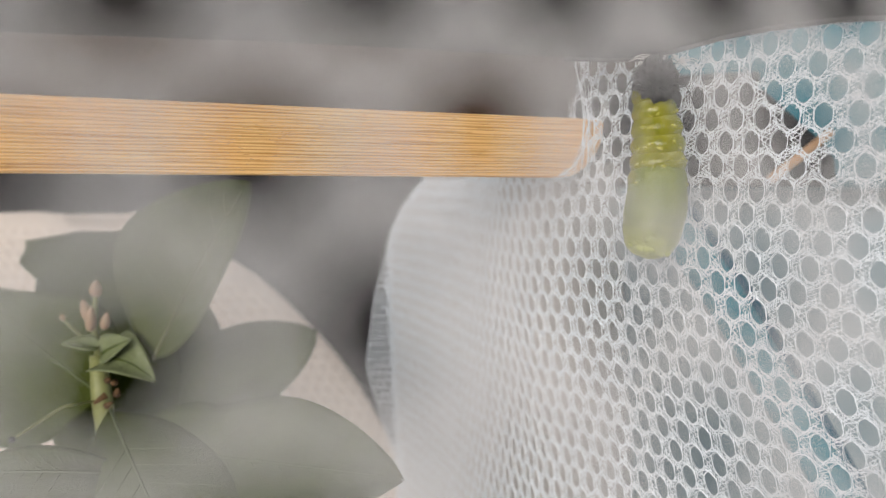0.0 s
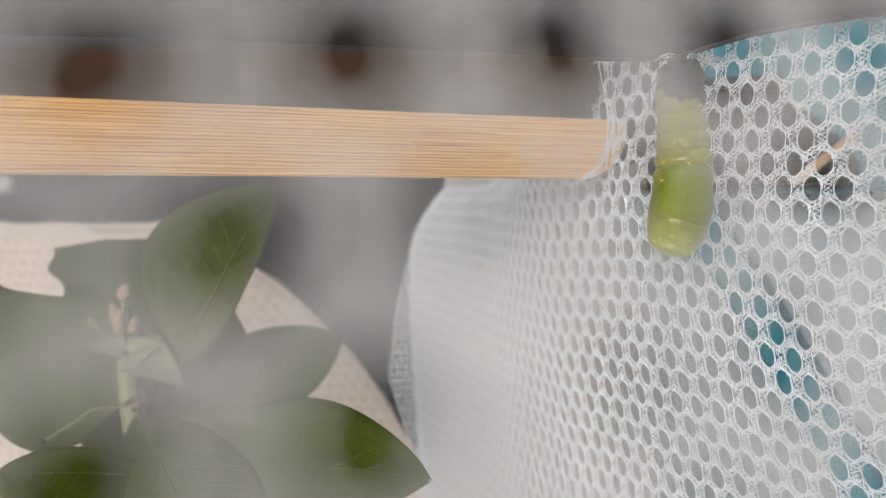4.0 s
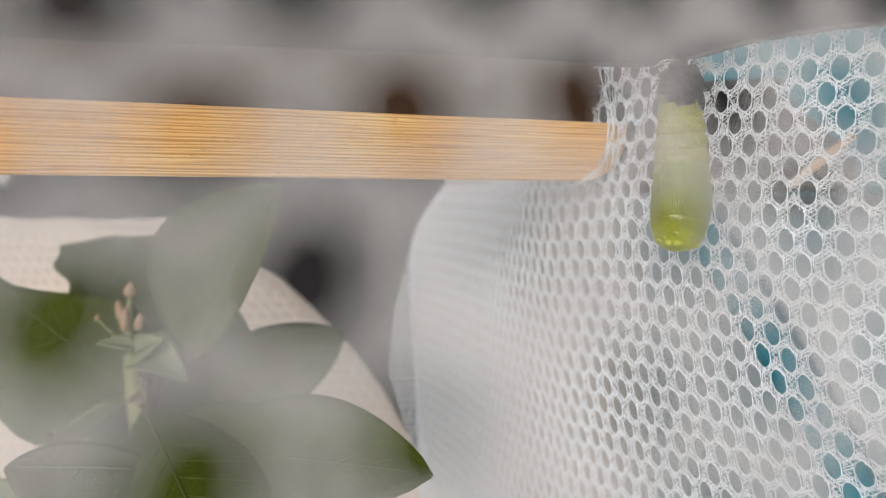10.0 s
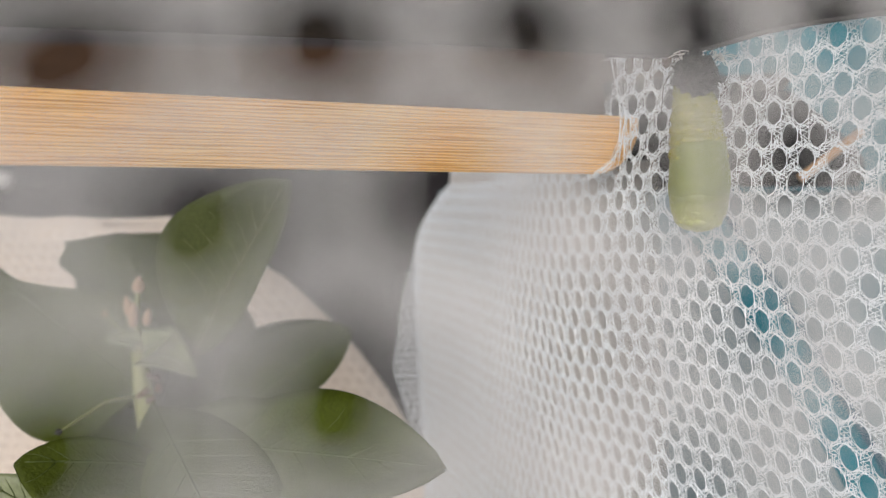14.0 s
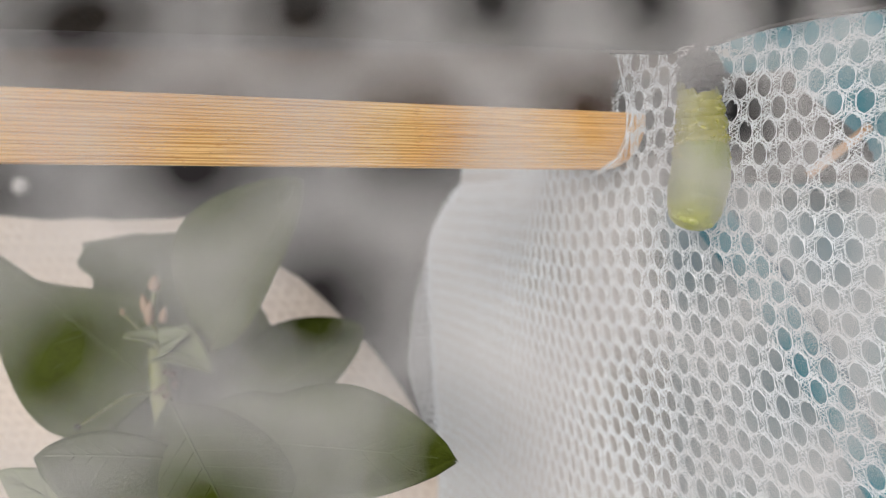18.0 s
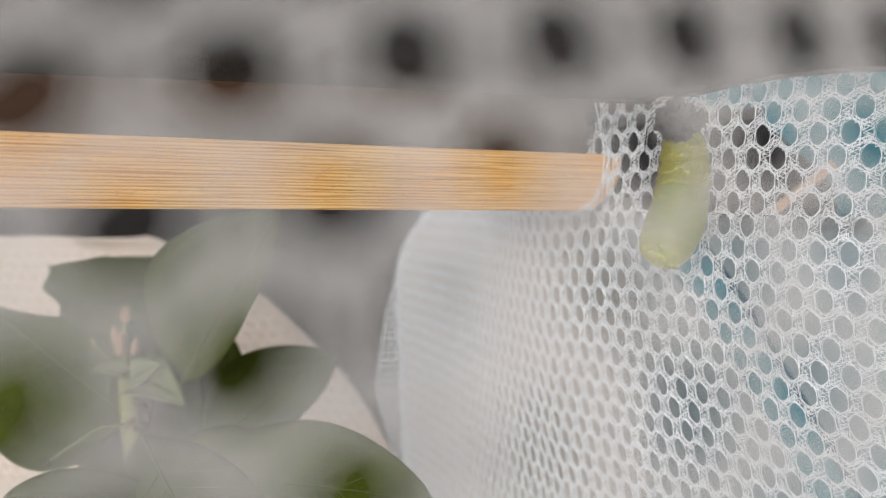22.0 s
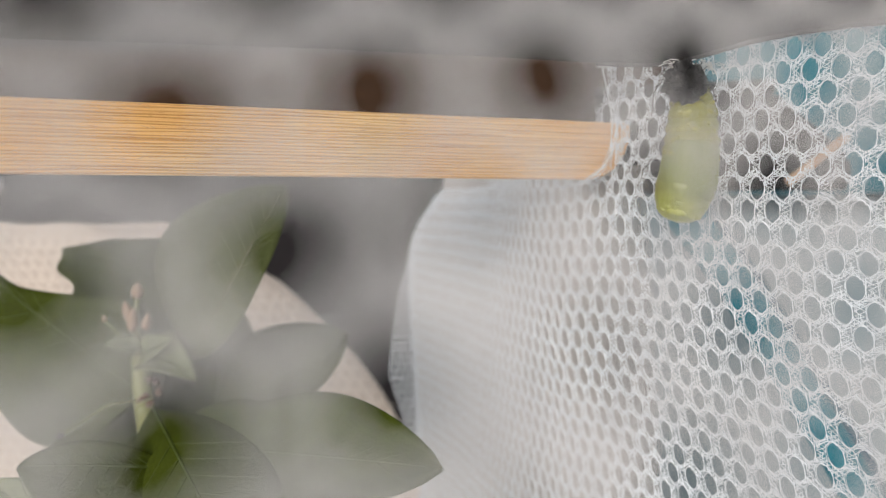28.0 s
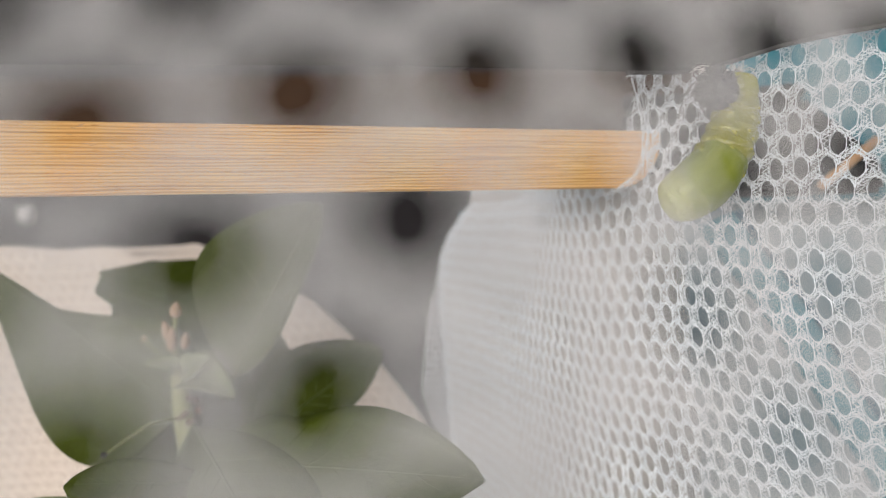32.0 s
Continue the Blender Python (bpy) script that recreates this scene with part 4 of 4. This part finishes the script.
SWING_C = [(11, -15, 3, 270, 3), (11.3, -14, -6, 250, 5), (11.6, -14, -31, 248, 8), (12, -6, -34, 254, 9),
           (12.3, -3, -36, 245, 8), (12.6, -7, -14, 260, 7), (13, -12, -8, 269, 5), (13.3, -20, -3, 271, 4),
           (13.6, -14, 4, 275, 5), (14, -9, -4, 246, 4), (14.4, -3, -29, 241, 13), (14.8, -9, -38, 245, 10),
           (15.2, -2, -31, 244, 10), (15.5, -7, -19, 252, 8), (16.5, -3, -15, 240, 9), (17.5, 0, -31, 235, 8),
           (17.7, -6, -22, 245, 5), (17.9, -11, -21, 252, 6)]
SWING_D = [(18.1, -9, -19, 252, 9), (18.3, -4, -11, 260, 8), (18.5, 3, -44, 244, 14), (18.7, -2, -39, 247, 11),
           (18.9, -11, -14, 246, 7), (19.1, 4, -15, 240, 7), (19.3, 9, -19, 241, 6), (19.5, 9, -44, 235, 11),
           (19.7, -13, -27, 240, 10), (19.9, -11, -39, 245, 9), (20.1, -2, -9, 246, 6), (20.3, 2, 9, 246, 5),
           (20.6, -6, -9, 243, 10), (20.8, 6, -33, 237, 10), (21, 6, -36, 233, 9), (21.2, 3, -35, 231, 9),
           (21.4, 3, -28, 234, 9), (21.7, -2, -22, 235, 11)]
SWING_E = [(21.9, -1, -32, 234, 11), (22.1, 6, -44, 237, 13), (22.3, 13, -63, 224, 9), (22.5, -16, 15, 228, 3),
           (22.7, -6, 1, 233, 5), (22.9, 19, -44, 227, 9), (23.1, 3, -35, 230, 11), (23.3, -5, -14, 243, 9),
           (23.5, -7, -13, 239, 8), (23.8, -10, 9, 221, 4), (24, 18, -74, 222, 17), (24.2, 18, -41, 233, 15),
           (24.4, 5, -2, 247, 10), (24.6, -12, -4, 213, 5), (24.8, 16, -86, 203, 22), (25, 13, -44, 235, 13),
           (25.2, 2, 1, 247, 8), (25.4, -6, -10, 219, 4)]
SWING_F = [(25.6, 22, -81, 215, 26), (25.8, 10, -49, 241, 18), (26, 21, -72, 217, 23), (26.2, 17, -64, 216, 22),
           (26.4, -23, 30, 231, -1), (27, 20, -60, 215, 30), (27.4, -8, 25, 225, -8), (27.8, 15, -55, 220, 26),
           (28.2, -12, 30, 215, -12), (28.5, -16, 32, 225, -3), (28.6, -22, 19, 212, -3), (28.8, -6, 6, 196, 3),
           (29, 27, -59, 223, 20), (29.2, -11, -35, 244, 10), (29.4, -21, 17, 219, -1), (29.6, -32, 69, 168, -18),
           (29.8, 19, -91, 203, 23), (30, -4, -34, 238, 8)]
SWING_G = [(30.2, -7, 21, 243, 5), (30.4, -13, 4, 241, 7), (30.6, -2, -55, 230, 15), (30.8, 22, -57, 215, 18),
           (31, 39, -75, 183, 31), (31.2, -1, -15, 204, 7), (31.4, -20, -1, 247, 3), (31.6, 5, -18, 237, 10),
           (31.8, 28, -62, 196, 20), (32, 18, -87, 192, 21)]


def body_line(top, reach, drop, bow, n=50):
    """The middle line of the body from under the hem to the tip, as points and running lengths."""
    p, q = Vector((top, 0, -70)), Vector((reach, -6, -drop))
    if bow >= 5:
        q.x -= 5
        bow += 3
    chord = q - p
    out = Vector((-chord.z, 0, chord.x)).normalized()
    c = (p + q) / 2 + out * (2 * bow)
    back = (p - c).normalized()
    back.x = min(max(back.x, -0.55), 0.55)
    start = p + back * (60 / max(back.z, 0.7))
    pts = [start.lerp(p, k / 12) * 0.0001 for k in range(12)]
    for i in range(n + 1):
        s = i / n
        pts.append(((1 - s) ** 2 * p + 2 * s * (1 - s) * c + s * s * q) * 0.0001)
    cum = [0.0]
    for a, b in zip(pts, pts[1:]):
        cum.append(cum[-1] + (b - a).length)
    return pts, cum


def at_length(pts, cum, d):
    d = min(max(d, 0.0), cum[-1])
    i = min(int(np.searchsorted(cum, d)), len(pts) - 1)
    i = max(i, 1)
    f = (d - cum[i - 1]) / max(1e-9, cum[i] - cum[i - 1])
    way = (pts[i] - pts[i - 1]).normalized()
    return pts[i - 1].lerp(pts[i], f), math.degrees(math.atan2(-way.x, -way.z))


def motions():
    swings = SWING_A + SWING_B + SWING_C + SWING_D + SWING_E + SWING_F + SWING_G
    rows = [[] for _ in range(len(pieces) + 4)]
    for t, top, reach, drop, bow in swings:
        pts, cum = body_line(top, reach, drop, bow)
        total = cum[-1]
        for k, (_, mid) in enumerate(trunk):
            p0, _a = at_length(pts, cum, total - mid - 0.0026)
            p1, _a = at_length(pts, cum, total - max(0.0, mid - 0.0026))
            q, _a = at_length(pts, cum, total - mid)
            lean = math.degrees(math.atan2(-(p1.x - p0.x), -(p1.z - p0.z)))
            rows[k].append((t, pose(q.x, q.y - 0.0001 * k, q.z, 0, lean, 0)))
        first, last = 0.0036 - 0.00016 * min(16, max(0, bow - 8)), total - 0.0112
        for i in range(len(pieces)):
            q, ang = at_length(pts, cum, first + (last - first) * i / (len(pieces) - 1))
            rows[3 + i].append((t, pose(q.x, q.y + 0.0002, q.z, 0, ang, 0)))
        _, lean = at_length(pts, cum, 0.006)
        rows[-1].append((t, pose(-0.0014 + 0.00001 * top * 0.3, -0.0020, -0.0028, 0, 0.6 * lean, 0)))
    for ob, r in zip([*[o for o, _ in trunk], *pieces, skin], rows):
        walk(ob, r)


motions()
